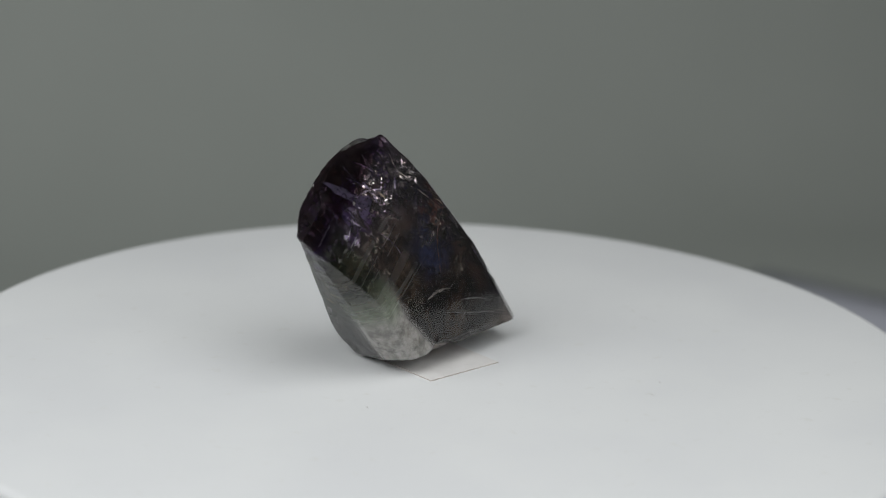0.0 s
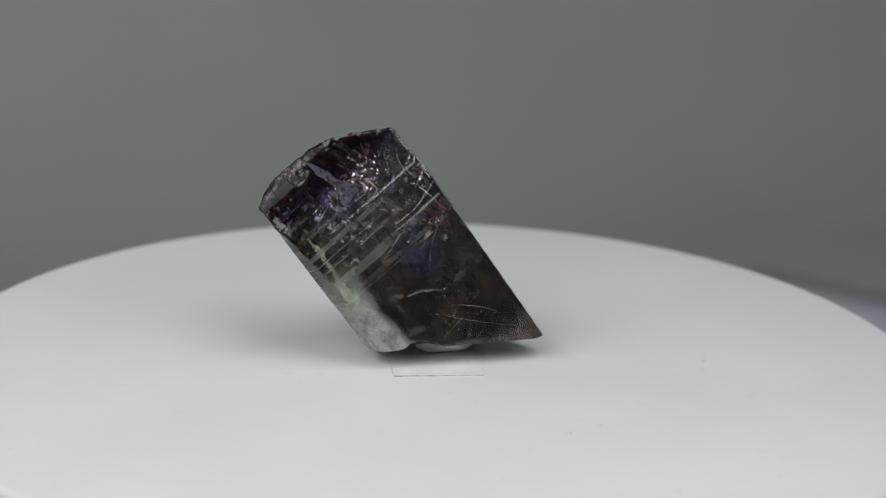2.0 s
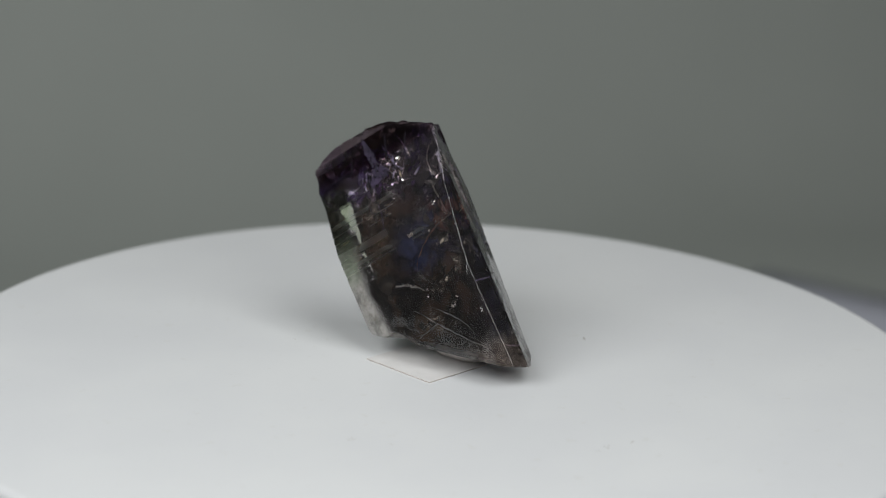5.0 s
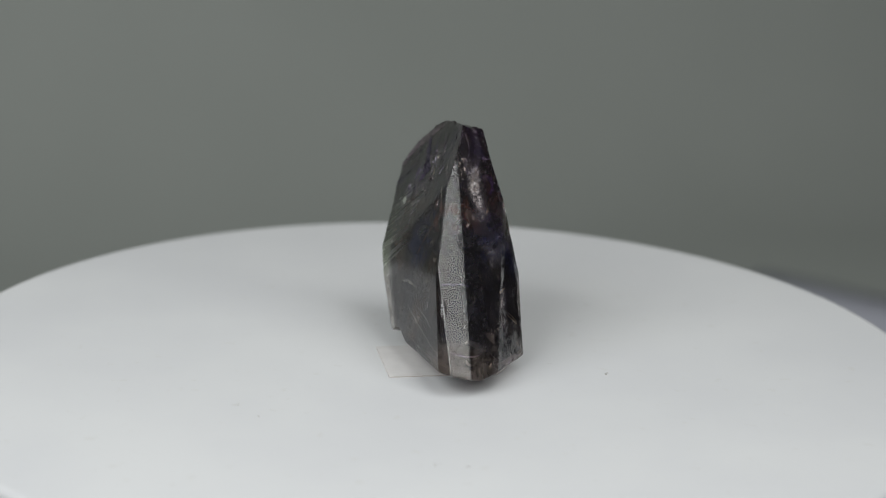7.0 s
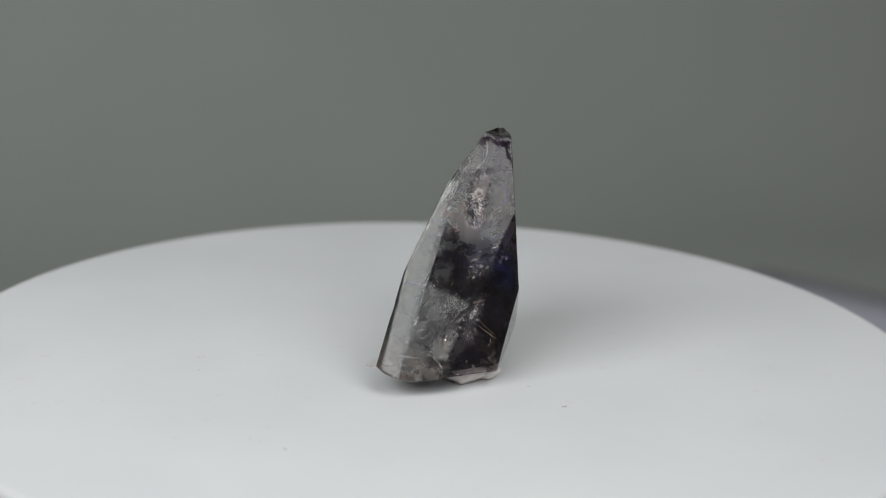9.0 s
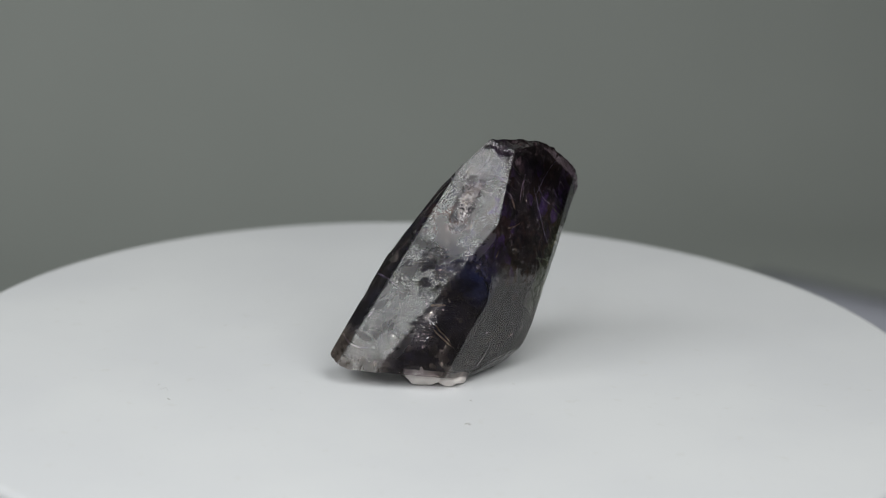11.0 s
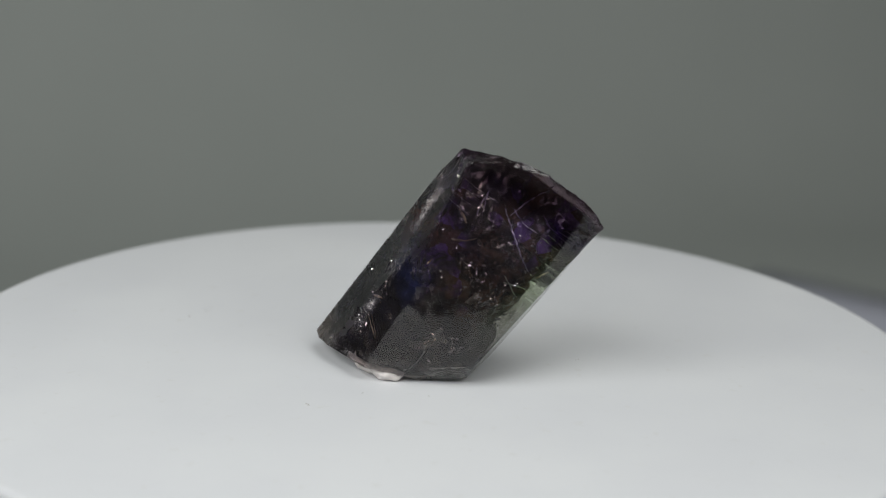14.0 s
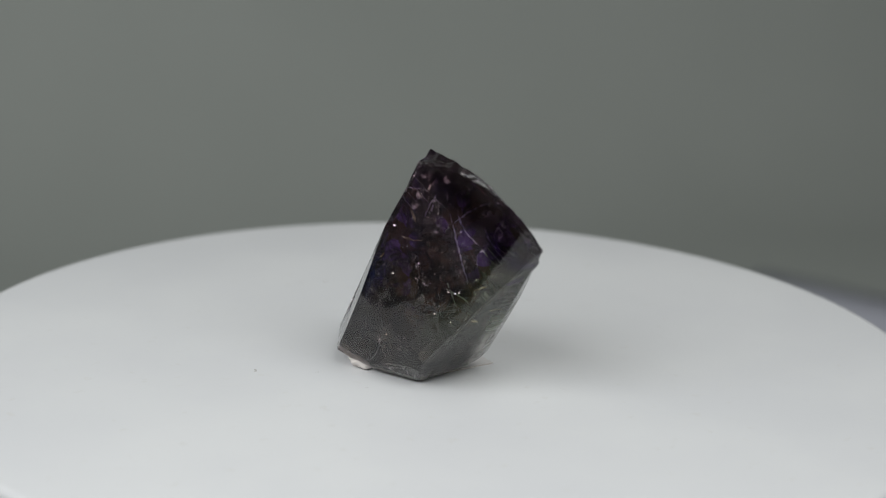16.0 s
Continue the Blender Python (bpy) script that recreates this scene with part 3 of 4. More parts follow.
def build_core(stone):
    """Opaque cores added under the clear skin to block light, short of the pale flank and of the tip, broken into rough
    steps.
    """
    high = CENTRE.dot(AXIS) * 1000
    behind = (ACROSS * 0.9 - DEPTH * 0.43).normalized()
    heart = ((*FLANK, 2.3 - CENTRE.dot(FLANK) * 1000), (*behind, 4.4 - CENTRE.dot(behind) * 1000), (*(AXIS * 0.94 + ACROSS * 0.34), 29.6 - high), (*(AXIS * 0.5 + DEPTH * 0.85), 14.5 - high * 0.5 - CENTRE.dot(DEPTH) * 850), (*FOOT, (TIP - CENTRE).length * 1000 - 1.6))
    tip = ((*(-AXIS), high - 25.0), (*AXIS, 32.9 - high))
    low = ((*FLANK, 2.3 - CENTRE.dot(FLANK) * 1000), (*behind, 7.6 - CENTRE.dot(behind) * 1000), (*AXIS, 13.5 - high), (*FOOT, (TIP - CENTRE).length * 1000 - 1.6))
    for cuts, inset, label in ((low, 0.8, "opaque dark brown fractured core added in the foot to block light"), (heart, 0.75, "opaque smoky brown and blue fractured core added in place of absorption"), (tip, 0.25, "opaque dark purple fractured core added in the tip to block light")):
        bm = crystal_solid(inset, cuts)
        bmesh.ops.triangulate(bm, faces=bm.faces[:])
        for _ in range(8):
            long = [e for e in bm.edges if e.calc_length() > 0.0008]
            if not long:
                break
            bmesh.ops.subdivide_edges(bm, edges=long, cuts=1)
            bmesh.ops.triangulate(bm, faces=[f for f in bm.faces if len(f.verts) > 3])
        bm.normal_update()
        for v in bm.verts:
            q = v.co.copy()
            step = noise.cell(q * 420) * 0.0006 + 0.0010 * abs(noise.noise(q * 200)) + 0.0002 * noise.noise(q * 700)
            v.co = q - v.normal * max(0.0, step * (0.25 if cuts is tip else 1.0))
        part("opaque_core", bm, CORE, stone, label)


def build_veils(stone):
    """Large healed cracks inside the stone, each a rough curved sheet."""
    rng = random.Random(11)
    made = 0
    while made < 4:
        at = CENTRE + AXIS * rng.uniform(-0.012, 0.013) + ACROSS * rng.uniform(-0.007, 0.006) + DEPTH * rng.uniform(-0.004, 0.004)
        if depth_in(at)[0] < 0.0012:
            continue
        n = (AXIS * rng.uniform(-0.5, 1.0) + ACROSS * rng.uniform(-0.7, 0.7) + DEPTH * rng.uniform(-1, 1)).normalized()
        u = n.orthogonal().normalized()
        w = n.cross(u)
        bm = bmesh.new()
        rings, spokes, reach = 9, 26, rng.uniform(0.003, 0.0065)
        seed = Vector((rng.uniform(0, 50), rng.uniform(0, 50), 0))
        mid = bm.verts.new(at)
        last = None
        for r in range(1, rings + 1):
            ring = []
            for k in range(spokes):
                a = 2 * math.pi * k / spokes
                out = reach * (0.72 + 0.5 * noise.noise(seed + Vector((math.cos(a), math.sin(a), 0)) * 1.7))
                q = at.copy()
                for _ in range(6):
                    q = at + (u * math.cos(a) + w * math.sin(a)) * out * r / rings
                    q += n * 0.0009 * noise.noise(q * 300 + seed)
                    if depth_in(q)[0] > 0.0005:
                        break
                    out *= 0.78
                else:
                    q = at + (q - at) * 0.2
                ring.append(bm.verts.new(q))
            for k in range(spokes):
                j = (k + 1) % spokes
                bm.faces.new((mid, ring[k], ring[j]) if last is None else (last[k], ring[k], ring[j], last[j]))
            last = ring
        part("healed_crack", bm, VEIL, stone, "lacy silvery healed crack inside the stone", smooth=True)
        made += 1


def shards(places, name, stone, label):
    """Small sharp broken faces, joined into one piece."""
    rng = random.Random(len(places))
    bm = bmesh.new()
    for at, size, n in places:
        u = n.orthogonal().normalized()
        u = (Matrix.Rotation(rng.uniform(0, 6.28), 3, n) @ u).normalized()
        w = n.cross(u)
        long = rng.uniform(0.7, 2.0)
        ring = []
        for k in range(5):
            a = 2 * math.pi * (k + rng.uniform(-0.3, 0.3)) / 5
            r = size * rng.uniform(0.5, 1.0)
            ring.append(bm.verts.new(at + u * math.cos(a) * r * long + w * math.sin(a) * r + n * size * rng.uniform(-0.15, 0.15)))
        peak = bm.verts.new(at + n * size * 0.22)
        for k in range(5):
            bm.faces.new((ring[k], ring[(k + 1) % 5], peak))
    tagged(part(name, bm, FLAKE, stone, label), kind="stuff")


# shard directions aimed between lamps and camera to glint: two back, two near top
BROAD = PLANES[4][0]
GLINT_AIM = [Vector(q).normalized() for q in ((-1.385, 0.77, 0.96), (-1.509, -0.193, 1.04), (-0.04, -1.58, 0.96), (0.87, -1.25, 1.04))]
# where the stone sparkles most, front and back
GLINTS = ((-0.0106, -0.0077, 0.0258), (-0.0090, -0.0032, 0.0298), (0.0034, 0.0003, 0.0115), (0.0059, 0.0026, 0.0087), (0.0038, -0.0014, 0.0045),
          (-0.0089, -0.0048, 0.0274), (-0.0035, 0.0008, 0.0277), (0.0006, 0.0009, 0.0210), (-0.0029, 0.0060, 0.0190), (0.0009, 0.0085, 0.0132),
          (-0.0026, 0.0097, 0.0110), (-0.0014, 0.0112, 0.0071), (-0.0099, 0.0009, 0.0311), (-0.0120, -0.0010, 0.0260), (-0.0126, -0.0008, 0.0156), (-0.0154, -0.0089, 0.0247))


def crack_lines(stone):
    """Thin bright cracks just under the skin, as wavy slivers."""
    rng = random.Random(21)
    bm = bmesh.new()
    made = 0
    while made < 13:
        n, o = rng.choice(PLANES)
        q = CENTRE + AXIS * rng.uniform(-0.016, 0.016) + ACROSS * rng.uniform(-0.009, 0.006) + DEPTH * rng.uniform(-0.007, 0.007)
        q += n * (o - n.dot(q - CENTRE) - 0.00022)
        if depth_in(q)[0] < 0.00015:
            continue
        u = n.orthogonal().normalized()
        heading = rng.uniform(0, 6.28)
        width = rng.uniform(0.000012, 0.00005)
        last = None
        for k in range(rng.randint(6, 15)):
            d = u * math.cos(heading) + n.cross(u) * math.sin(heading)
            side = n.cross(d) * width * rng.uniform(0.3, 1.2)
            pair = (bm.verts.new(q + side), bm.verts.new(q - side - n * width))
            if last:
                bm.faces.new((last[0], last[1], pair[1], pair[0]))
            last = pair
            heading += rng.gauss(0, 0.02) if rng.random() < 0.95 else rng.gauss(0, 0.7)
            q = q + d * 0.00022 - n * rng.uniform(-0.00002, 0.00003)
            if depth_in(q)[0] < 0.0001:
                break
        made += 1
    tagged(part("crack_lines", bm, FLAKE, stone, "thin bright cracks under the skin of the stone"), kind="stuff")


def fissure_material(name, low, high, rough, gaps=True):
    """A thin crack, pale, stained or a painted glint, broken up along its run."""
    m = Nodes(name)
    p = m.coords()
    m.link(m.mix(m.ramp(m.noise(800, 4, p, 0.7), 0.38, 0.62), low, high), m.bsdf.inputs["Base Color"])
    m.bsdf.inputs["Roughness"].default_value = rough
    if gaps:
        m.link(m.ramp(m.noise(1900, 4, p, 0.7), 0.34, 0.50), m.bsdf.inputs["Alpha"])
    else:
        m.bsdf.inputs["Specular IOR Level"].default_value = 0.2
    return m.mat


FISSURE = {
    "grey": fissure_material("grey_fissure", (0.08, 0.08, 0.09), (0.52, 0.52, 0.52), 0.3),
    "cream": fissure_material("cream_fissure", (0.22, 0.19, 0.16), (0.80, 0.74, 0.66), 0.3),
    # lilac and gold crack strands also carry glints as plain colour
    "lilac": fissure_material("lilac_glint_fissure", (0.13, 0.10, 0.22), (0.80, 0.70, 0.92), 0.2),
    "gold": fissure_material("gold_glint_fissure", (0.20, 0.13, 0.07), (0.82, 0.68, 0.48), 0.2),
    "red": fissure_material("rusty_fissure", (0.06, 0.028, 0.024), (0.26, 0.12, 0.10), 0.4),
    "green": fissure_material("green_fissure", (0.14, 0.18, 0.10), (0.42, 0.48, 0.34), 0.3),
    # dark and plum lie on the skin; their colour also paints gaps in the sheen
    "dark": fissure_material("dark_fissure", (0.008, 0.006, 0.010), (0.030, 0.022, 0.040), 0.5, False),
    "plum": fissure_material("plum_sheen_gap", (0.014, 0.010, 0.024), (0.044, 0.030, 0.066), 0.45),
    # the bright highlight along worn edges, put into the colour
    "edge": fissure_material("worn_edge_highlight", (0.16, 0.16, 0.17), (0.42, 0.42, 0.42), 0.4, False),
}


def fissure(stone, tone, start, end, width, bow):
    """A crack just under the skin, from start to end, swelling in its middle; all in millimetres."""
    a, b = Vector(start) / 1000, Vector(end) / 1000
    mid = (a + b) / 2
    n = min(PLANES, key=lambda f: f[1] - f[0].dot(mid - CENTRE))[0]
    side = n.cross(b - a).normalized()
    steps = max(5, int((b - a).length / 0.00022))
    under = -0.00002 if tone in ("dark", "edge", "plum") else 0.00018
    bm = bmesh.new()
    last = None
    for k in range(steps + 1):
        u = k / steps
        q = a.lerp(b, u) + side * (bow * 0.001 * (1 - (2 * u - 1) ** 2) + (0.00002 if tone == "edge" else 0.00014) * noise.noise(a * 3000 + Vector((k * 0.31, 0, 0))))
        gap, face = min(((o - f.dot(q - CENTRE), f) for f, o in PLANES), key=lambda e: e[0])
        q += face * (gap - under)
        swell = u if tone == "plum" else 1.0 if tone == "edge" else (0.25 + 0.75 * math.sin(math.pi * min(1.0, 0.12 + u * 0.88)))
        half = width * (0.0005 if tone in ("edge", "plum", "grey") else 0.0008) * swell * (0.8 + 0.7 * noise.noise(a * 5000 + Vector((0, k * (0.16 if tone == "plum" else 0.45), 2))))
        row = [bm.verts.new(q - side * half - face * under * 0.5), bm.verts.new(q), bm.verts.new(q + side * half - face * under * 0.6)]
        if last:
            for i in range(2):
                bm.faces.new((last[i], last[i + 1], row[i + 1], row[i]))
        last = row
    part("fissure", bm, FISSURE[tone], stone, {"dark": "thin dark crack near the tip", "red": "rust-red stained crack", "gold": "golden crack, its glint put in as colour", "edge": "worn edge of a face, its highlight put in as a pale strip", "plum": "flame-shaped purple hollow near the tip, its gap in the sheen painted dark"}.get(tone, "thin pale %s crack" % tone))


def build_fissures(stone):
    fissure(stone, "edge", (-3.9, 1.0, 28.9), (10.4, 12.8, 2.7), 0.09, 0.0)
    fissure(stone, "edge", (-1.1, 1.2, 25.7), (5.7, 4.4, 15.9), 0.08, 0.0)
    fissure(stone, "edge", (5.7, 4.4, 15.9), (12.0, 10.7, 3.2), 0.08, 0.0)
    fissure(stone, "cream", (-0.4, -5.1, 10.5), (2.6, -1.2, 11.0), 0.30, 0.4)
    fissure(stone, "grey", (2.3, -2.4, 7.9), (10.4, 7.3, 5.3), 0.16, -0.2)
    fissure(stone, "grey", (4.7, 0.5, 6.9), (3.4, -1.9, 4.1), 0.14, -0.0)
    fissure(stone, "grey", (4.2, 0.3, 8.8), (7.9, 4.6, 7.6), 0.20, 0.3)
    fissure(stone, "red", (1.3, 2.0, 21.6), (1.3, -2.3, 13.2), 0.16, -1.2)
    fissure(stone, "red", (-0.6, 0.6, 23.2), (1.4, 2.3, 21.7), 0.50, -0.4)
    fissure(stone, "plum", (-15.1, -10.0, 28.1), (-8.6, -7.2, 23.6), 3.6, 0.2)
    fissure(stone, "dark", (-14.9, -15.0, 20.5), (-13.2, -11.0, 23.9), 0.10, 0.0)
    fissure(stone, "dark", (-12.5, -6.7, 29.5), (-9.6, -6.4, 25.9), 0.09, 0.1)
    fissure(stone, "dark", (-10.0, -3.8, 30.3), (-6.5, -3.3, 26.1), 0.12, -0.4)
    fissure(stone, "dark", (-8.5, -1.9, 31.1), (-6.7, -2.5, 27.7), 0.09, 1.5)
    fissure(stone, "dark", (-11.4, -10.1, 22.9), (-6.4, -8.2, 18.7), 0.10, 0.3)
    fissure(stone, "dark", (-11.3, -6.9, 27.5), (-8.3, -3.7, 28.0), 0.08, -1.0)
    fissure(stone, "dark", (-14.0, -11.5, 25.0), (-12.4, -12.0, 22.6), 0.09, 0.5)
    fissure(stone, "dark", (-8.0, -3.2, 29.2), (-5.2, -2.2, 26.4), 0.08, -0.6)
    fissure(stone, "dark", (-7.0, -5.0, 24.6), (-4.4, -4.6, 22.0), 0.08, 0.5)
    fissure(stone, "dark", (-14.9, -11.0, 27.2), (-14.2, -10.4, 26.9), 0.14, 0.0)
    fissure(stone, "lilac", (-10.2, -7.2, 25.5), (-7.0, -4.1, 25.7), 0.35, 0.3)
    fissure(stone, "lilac", (-9.6, -5.6, 27.0), (-7.6, -5.6, 24.2), 0.35, 0.2)
    fissure(stone, "lilac", (-11.1, -7.4, 26.3), (-9.7, -7.4, 24.4), 0.35, 0.2)
    fissure(stone, "lilac", (-11.3, -9.3, 23.9), (-10.2, -9.2, 22.5), 0.22, 0.0)
    fissure(stone, "grey", (-11.4, -11.7, 20.4), (-10.9, -9.6, 22.8), 0.18, -0.2)
    fissure(stone, "lilac", (-11.1, -5.3, 29.7), (-7.8, -3.6, 27.6), 0.14, 0.3)
    fissure(stone, "grey", (-16.4, -14.1, 23.8), (-13.8, -13.4, 21.3), 0.12, 0.0)
    fissure(stone, "grey", (-10.1, 2.1, 28.4), (-11.9, -0.5, 26.3), 0.10, 0.0)
    fissure(stone, "grey", (-9.5, 2.5, 27.4), (-11.5, 0.5, 25.5), 0.10, 0.0)
    fissure(stone, "grey", (-9.6, 3.0, 26.4), (-11.5, 0.8, 24.2), 0.08, 0.0)
    fissure(stone, "grey", (-10.9, 1.3, 29.1), (-12.9, -2.9, 25.8), 0.10, -0.1)
    fissure(stone, "lilac", (-13.2, -3.6, 25.2), (-15.1, -6.5, 16.5), 0.16, -0.1)
    fissure(stone, "lilac", (-15.4, -9.2, 27.6), (-13.6, -4.2, 24.0), 0.18, -0.3)
    fissure(stone, "lilac", (-15.3, -8.5, 24.3), (-16.3, -10.4, 21.5), 0.18, -0.4)
    fissure(stone, "lilac", (-13.7, -4.7, 25.4), (-15.3, -8.0, 21.6), 0.12, -0.6)
    fissure(stone, "green", (-15.4, -8.1, 21.3), (-16.4, -10.3, 19.3), 0.09, 0.0)
    fissure(stone, "green", (-15.7, -8.9, 21.5), (-16.6, -11.1, 19.7), 0.09, 0.0)
    fissure(stone, "green", (-15.9, -9.6, 21.8), (-16.7, -11.9, 20.0), 0.09, 0.0)
    fissure(stone, "green", (-16.2, -10.3, 22.0), (-16.9, -12.6, 20.4), 0.09, 0.0)
    fissure(stone, "green", (-16.6, -11.1, 22.1), (-17.0, -13.3, 20.8), 0.09, 0.0)
    fissure(stone, "green", (-13.9, -3.6, 15.9), (-14.6, -4.9, 13.3), 0.12, 0.0)
    fissure(stone, "green", (-13.9, -3.4, 15.1), (-15.3, -6.6, 13.9), 0.12, 0.0)
    fissure(stone, "gold", (-5.0, 5.4, 20.7), (-7.0, 4.6, 22.7), 0.20, -0.2)
    fissure(stone, "gold", (-2.3, 10.8, 8.4), (-4.9, 11.1, 6.2), 0.16, -0.1)
    fissure(stone, "gold", (-1.7, 9.9, 11.3), (-3.7, 9.6, 11.4), 0.28, 0.0)
    fissure(stone, "grey", (-6.4, 9.2, 1.5), (-9.6, 5.8, 5.9), 0.14, -1.2)
    fissure(stone, "grey", (-9.4, 5.0, 2.3), (-12.2, 1.0, 2.9), 0.22, 0.1)
    fissure(stone, "gold", (-10.8, 3.1, 20.9), (-12.1, -0.0, 21.0), 0.18, -0.2)
    fissure(stone, "lilac", (-11.9, -0.2, 24.2), (-12.3, -1.7, 27.4), 0.14, 0.2)
    fissure(stone, "gold", (-14.3, -7.2, 10.9), (-13.1, -7.9, 10.4), 0.30, 0.0)
    fissure(stone, "gold", (-13.5, -9.5, 12.2), (-11.8, -11.5, 12.2), 0.20, 0.0)
    fissure(stone, "gold", (-15.5, -7.4, 15.6), (-16.0, -9.2, 16.4), 0.16, 0.0)
    fissure(stone, "gold", (-11.0, 1.9, 25.0), (-11.5, 1.1, 23.1), 0.30, 0.0)
    fissure(stone, "gold", (-9.9, 6.0, 17.6), (-10.1, 5.2, 18.3), 0.20, 0.0)
    fissure(stone, "lilac", (-12.2, -1.6, 27.4), (-12.2, -1.0, 25.0), 0.20, 0.0)
    fissure(stone, "lilac", (-15.9, -9.8, 23.2), (-16.4, -11.1, 23.4), 0.25, 1.1)
    fissure(stone, "grey", (-3.3, 5.2, 20.6), (-5.9, 7.6, 16.7), 0.22, 0.2)
    fissure(stone, "grey", (-7.3, -0.1, 31.7), (-5.5, 1.7, 27.9), 0.30, 0.9)
    fissure(stone, "lilac", (10.4, 9.4, 6.1), (6.2, 12.0, 5.3), 0.20, -0.7)
    fissure(stone, "lilac", (6.6, 5.5, 13.8), (3.8, 8.1, 13.4), 0.20, 0.1)
    fissure(stone, "gold", (0.8, 3.4, 21.7), (-2.6, 4.2, 22.4), 0.08, -0.0)
    fissure(stone, "gold", (-2.6, 10.6, 8.8), (-5.0, 11.0, 6.4), 0.10, 0.0)
    fissure(stone, "lilac", (-5.3, -2.6, 25.4), (-5.4, -1.9, 26.8), 0.30, 0.0)
    fissure(stone, "lilac", (-3.7, -6.9, 16.8), (-7.3, -7.7, 20.8), 0.14, -0.4)
    fissure(stone, "lilac", (-11.9, -7.2, 27.9), (-8.7, -5.5, 26.0), 0.28, 0.2)
    fissure(stone, "cream", (-6.3, -0.6, 29.9), (-3.5, -0.4, 26.4), 0.20, -0.7)
    fissure(stone, "cream", (-2.3, -0.3, 24.8), (-0.7, 0.5, 23.4), 0.20, 0.0)
    fissure(stone, "gold", (-7.6, -4.8, 25.5), (-6.4, -4.4, 24.4), 0.25, 0.0)
    fissure(stone, "cream", (-11.8, -9.4, 10.4), (-10.7, -10.8, 10.5), 0.15, 0.0)
    fissure(stone, "grey", (0.1, -4.4, 11.2), (2.8, -1.0, 11.1), 0.15, 0.0)


def build_crystal():
    stone = thing("crystal", "translucent smoky purple and pale green mineral crystal leaning on putty", "mineral crystal")
    build_body(stone)
    build_core(stone)
    build_veils(stone)
    crack_lines(stone)
    build_fissures(stone)
    rng = random.Random(5)
    inner = []
    hubs = []
    for spot in GLINTS:
        q = Vector(spot)
        q += (CENTRE - q).normalized() * 0.0004
        hubs += [(q, Vector((rng.gauss(0, 1), rng.gauss(0, 1), rng.gauss(0.6, 1))).normalized())] * 2
    for k, hub in enumerate(hubs):
        if (hub[0] - CENTRE).dot(BROAD) > 0.0045:
            hubs[k] = (hub[0], GLINT_AIM[2 + k % 2])
        elif hub[0].dot(DEPTH) < 0:
            hubs[k] = (hub[0], GLINT_AIM[k % 2])
    for _ in range(10):
        q = Vector((-0.0085, -0.0040, 0.0270)) + AXIS * rng.gauss(0, 0.002) + ACROSS * rng.gauss(0, 0.003)
        q += BROAD * (0.0068 - (q - CENTRE).dot(BROAD))
        hubs.append((q, GLINT_AIM[2 + rng.randrange(2)]))
    known = len(hubs)
    while len(hubs) < 62:
        q = CENTRE + AXIS * rng.uniform(-0.016, 0.018) + ACROSS * rng.uniform(-0.009, 0.008) + DEPTH * rng.uniform(-0.007, 0.007)
        if 0.0002 < depth_in(q)[0] < 0.0009:
            hubs.append((q, GLINT_AIM[len(hubs) % 2] if q.dot(DEPTH) < 0 else Vector((rng.gauss(0, 1), rng.gauss(0, 1), rng.gauss(0, 1))).normalized()))
    while len(inner) < 2300:
        pick = rng.randrange(len(hubs))
        hub, lean = hubs[pick]
        q = hub + Vector((rng.gauss(0, 1), rng.gauss(0, 1), rng.gauss(0, 1))) * 0.0011
        if q.dot(DEPTH) > 0.002 and q.dot(AXIS) < 0.017 and rng.random() < (0.5 if pick < known else 0.9):
            continue
        if 0.00006 < depth_in(q)[0] < 0.0008 and q.dot(AXIS) < 0.0288 and depth_in(q)[1] > 0.0006:
            n = (lean + Vector((rng.gauss(0, 1), rng.gauss(0, 1), rng.gauss(0, 1))) * 0.4).normalized()
            inner.append((q, (0.00002 + 0.00017 * rng.random() ** 3.2) * (2.7 if (q - CENTRE).dot(BROAD) > 0.0045 and q.dot(AXIS) > 0.02 else 1.7 if q.dot(DEPTH) < 0 else 1.0), n))
    shards(inner, "inner_glints", stone, "scattered bright glints of broken stone")
    seam = []
    while len(seam) < 270:
        k = rng.randrange(len(SEAM) - 1)
        q = SEAM[k].lerp(SEAM[k + 1], rng.random()) + Vector((rng.gauss(0, 1), rng.gauss(0, 1), rng.gauss(0, 1))) * 0.0013
        if 0.00008 < depth_in(q)[0] < 0.0016:
            n = Vector((rng.gauss(0, 1), rng.gauss(0.6, 1), rng.gauss(0.4, 1))).normalized()
            seam.append((q, 0.00003 + 0.00020 * rng.random() ** 2, n))
    shards(seam, "broken_seam", stone, "silvery broken seam down the back of the stone")
    return stone


# ---------------------------------------------------------------- small things


def build_putty():
    """A pressed lump with a folded lip that bulges out behind the stone."""
    bm = bmesh.new()
    for x, y, rx, ry, high in ((-0.0014, 0.0058, 0.0041, 0.0048, 0.0016), (-0.0010, 0.0092, 0.0029, 0.0026, 0.0021), (-0.0042, 0.0083, 0.0024, 0.0025, 0.0013)):
        made = bmesh.ops.create_icosphere(bm, subdivisions=4, radius=1)["verts"]
        for v in made:
            q = v.co.copy()
            k = 1 + 0.16 * noise.noise(q * 1.6 + Vector((3, 1, 2)) + Vector((x, y, 0)) * 900) + 0.06 * noise.noise(q * 4.1)
            v.co = Vector((x + rx * q.x * k, y + ry * q.y * k, max(high * (0.85 + q.z * k), 0.0)))
    return tagged(part("putty", bm, PUTTY, smooth=True), "small pressed lump of off-white putty under the crystal", "putty")


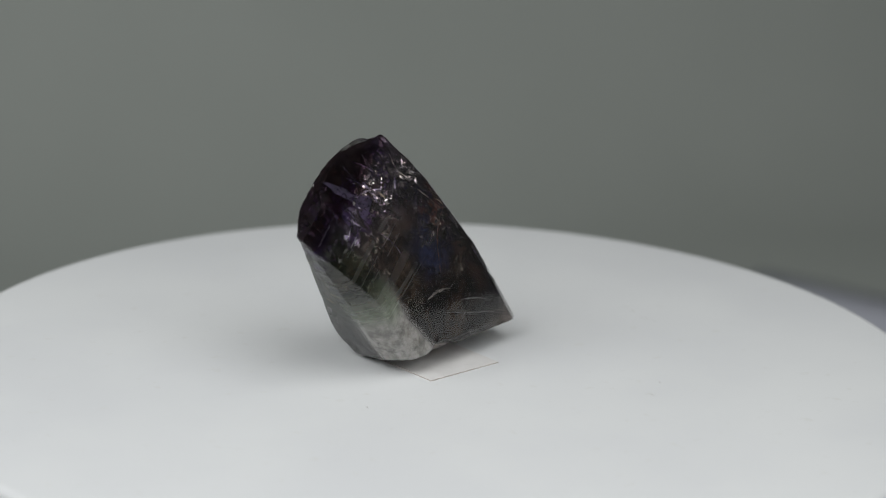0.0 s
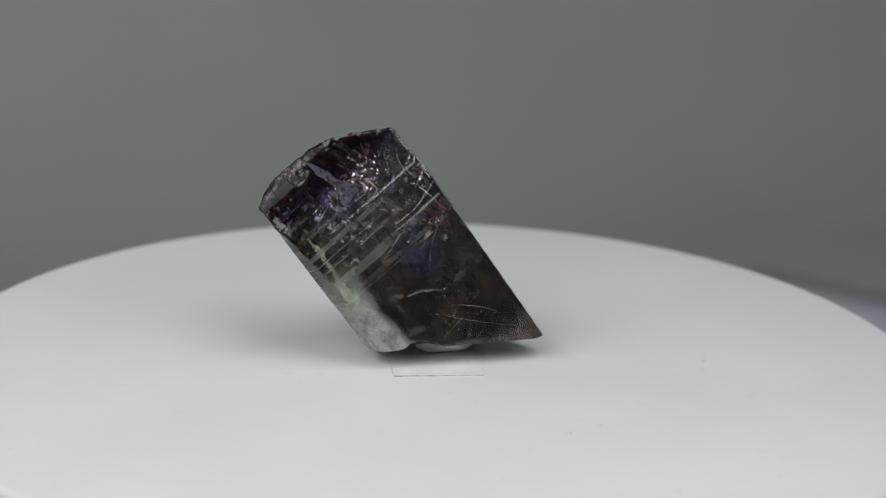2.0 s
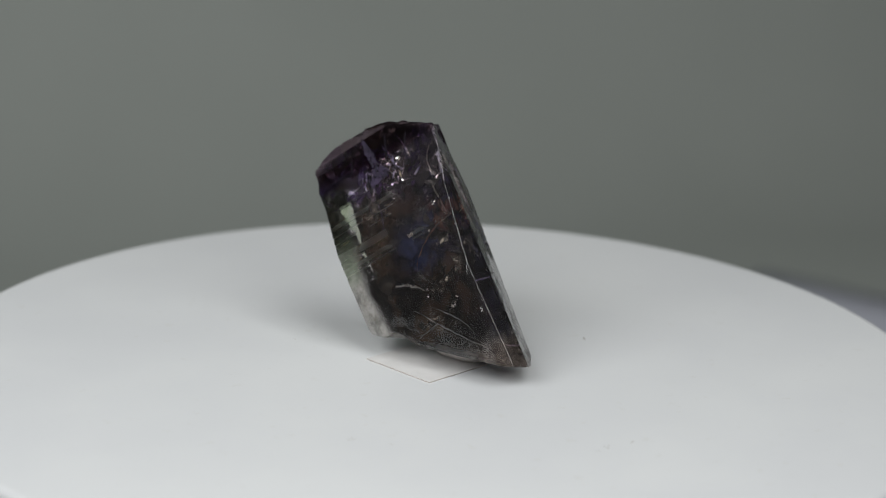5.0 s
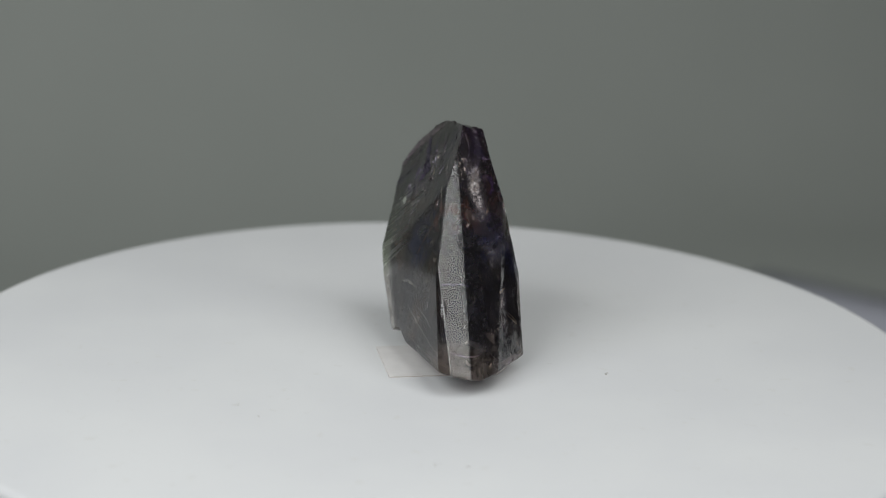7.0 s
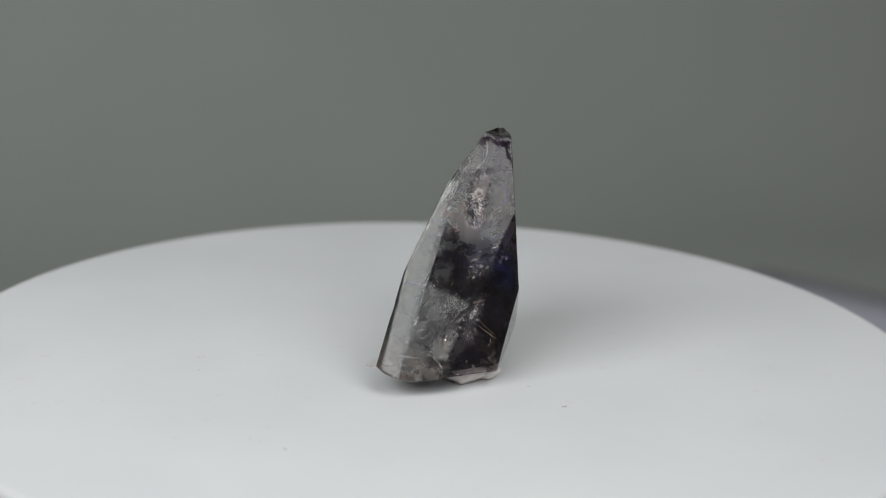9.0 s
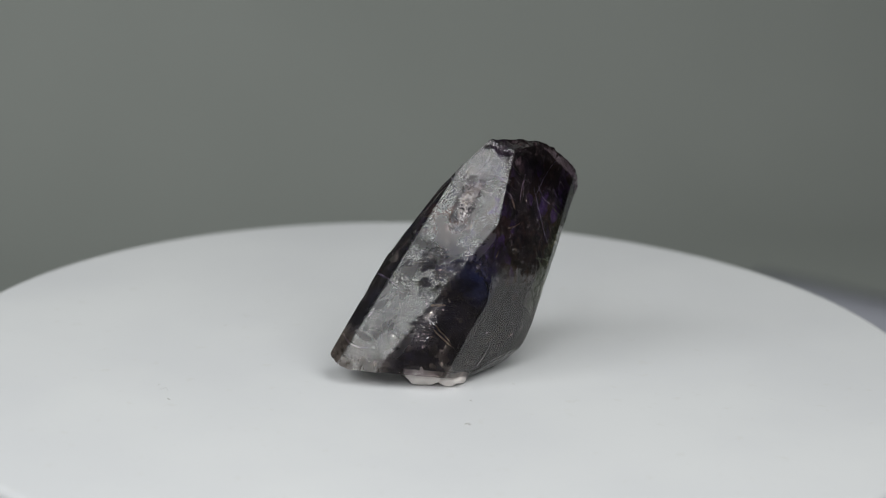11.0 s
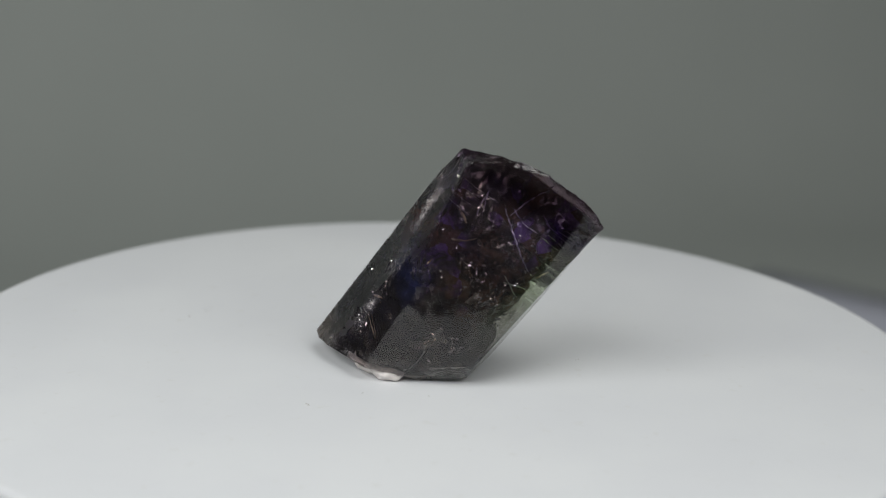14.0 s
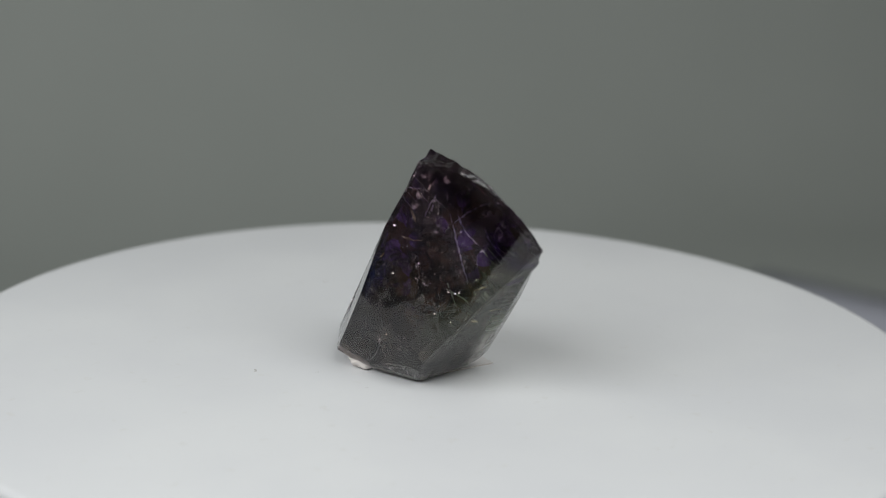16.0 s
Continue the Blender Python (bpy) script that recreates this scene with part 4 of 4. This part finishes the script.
def build_label():
    """A small paper label with one torn edge, lying under the crystal."""
    bm = bmesh.new()
    a, b = Vector((0.0002, -0.0089, 0)), Vector((0.0096, -0.0006, 0))
    back = Vector((-0.66, 0.75, 0)) * 0.0115
    n = 40
    top, far = [], []
    for k in range(n + 1):
        q = a.lerp(b, k / n)
        q += Vector((0.66, -0.75, 0)) * 0.00012 * noise.noise(Vector((k * 0.55, 4, 1)))
        q.z = 0.00018
        top.append(bm.verts.new(q))
        far.append(bm.verts.new(a.lerp(b, k / n) + back + Vector((0, 0, 0.00018))))
    for k in range(n):
        bm.faces.new((top[k], top[k + 1], far[k + 1], far[k]))
    ext = bmesh.ops.extrude_face_region(bm, geom=bm.faces[:])
    for v in ext["geom"]:
        if isinstance(v, bmesh.types.BMVert):
            v.co.z = 0.00002
    bmesh.ops.recalc_face_normals(bm, faces=bm.faces)
    me = part("paper_label", bm, PAPER)
    me.data.materials.append(PAPER_EDGE)
    for f in me.data.polygons:
        if abs(f.normal.z) < 0.5:
            f.material_index = 1
    return tagged(me, "small white paper label with a torn edge under the crystal", "paper label")


def build_dust():
    """A few specks and hairs on the platter."""
    bm = bmesh.new()
    rng = random.Random(3)
    for x, y, size in ((-0.0095, 0.0230, 0.00030), (-0.0128, 0.0070, 0.00018), (0.0321, 0.0209, 0.00022), (0.0304, 0.0242, 0.00020), (-0.0083, -0.0192, 0.00016),
                       (0.0317, -0.0066, 0.00016), (0.0302, -0.0114, 0.00020), (-0.0084, 0.0143, 0.00016), (0.0335, 0.0196, 0.00014)):
        for k in range(4):
            a = rng.uniform(0, 6.28)
            q = Vector((x + rng.gauss(0, size), y + rng.gauss(0, size), 0.00003))
            d, w = Vector((math.cos(a), math.sin(a), 0)) * size * 0.8, Vector((-math.sin(a), math.cos(a), 0)) * size * 0.22
            low = [bm.verts.new(q + e) for e in (d, w, -d, -w)]
            peak = bm.verts.new(q + Vector((0, 0, size * 0.25)))
            for j in range(4):
                bm.faces.new((low[j], low[(j + 1) % 4], peak))
    return tagged(part("dust", bm, DUST), "pale grey specks of dust on the white platter", "dust", kind="stuff")


# ---------------------------------------------------------------- the place
build_room()
SHEET_OB = build_sheet()
build_riser()
TURNTABLE, PLATTER = build_turntable()
CRYSTAL_OB = build_crystal()
PUTTY_OB = build_putty()
LABEL_OB = build_label()
DUST_OB = build_dust()


def motions():
    """The platter turns evenly, clockwise from above, and carries what lies on it."""
    for ob in (PLATTER, CRYSTAL_OB, PUTTY_OB, LABEL_OB, DUST_OB):
        walk(ob, [(k / 10, pose(0, 0, 0, 0, 0, DEG_PER_SECOND * k / 10)) for k in range(161)])


motions()
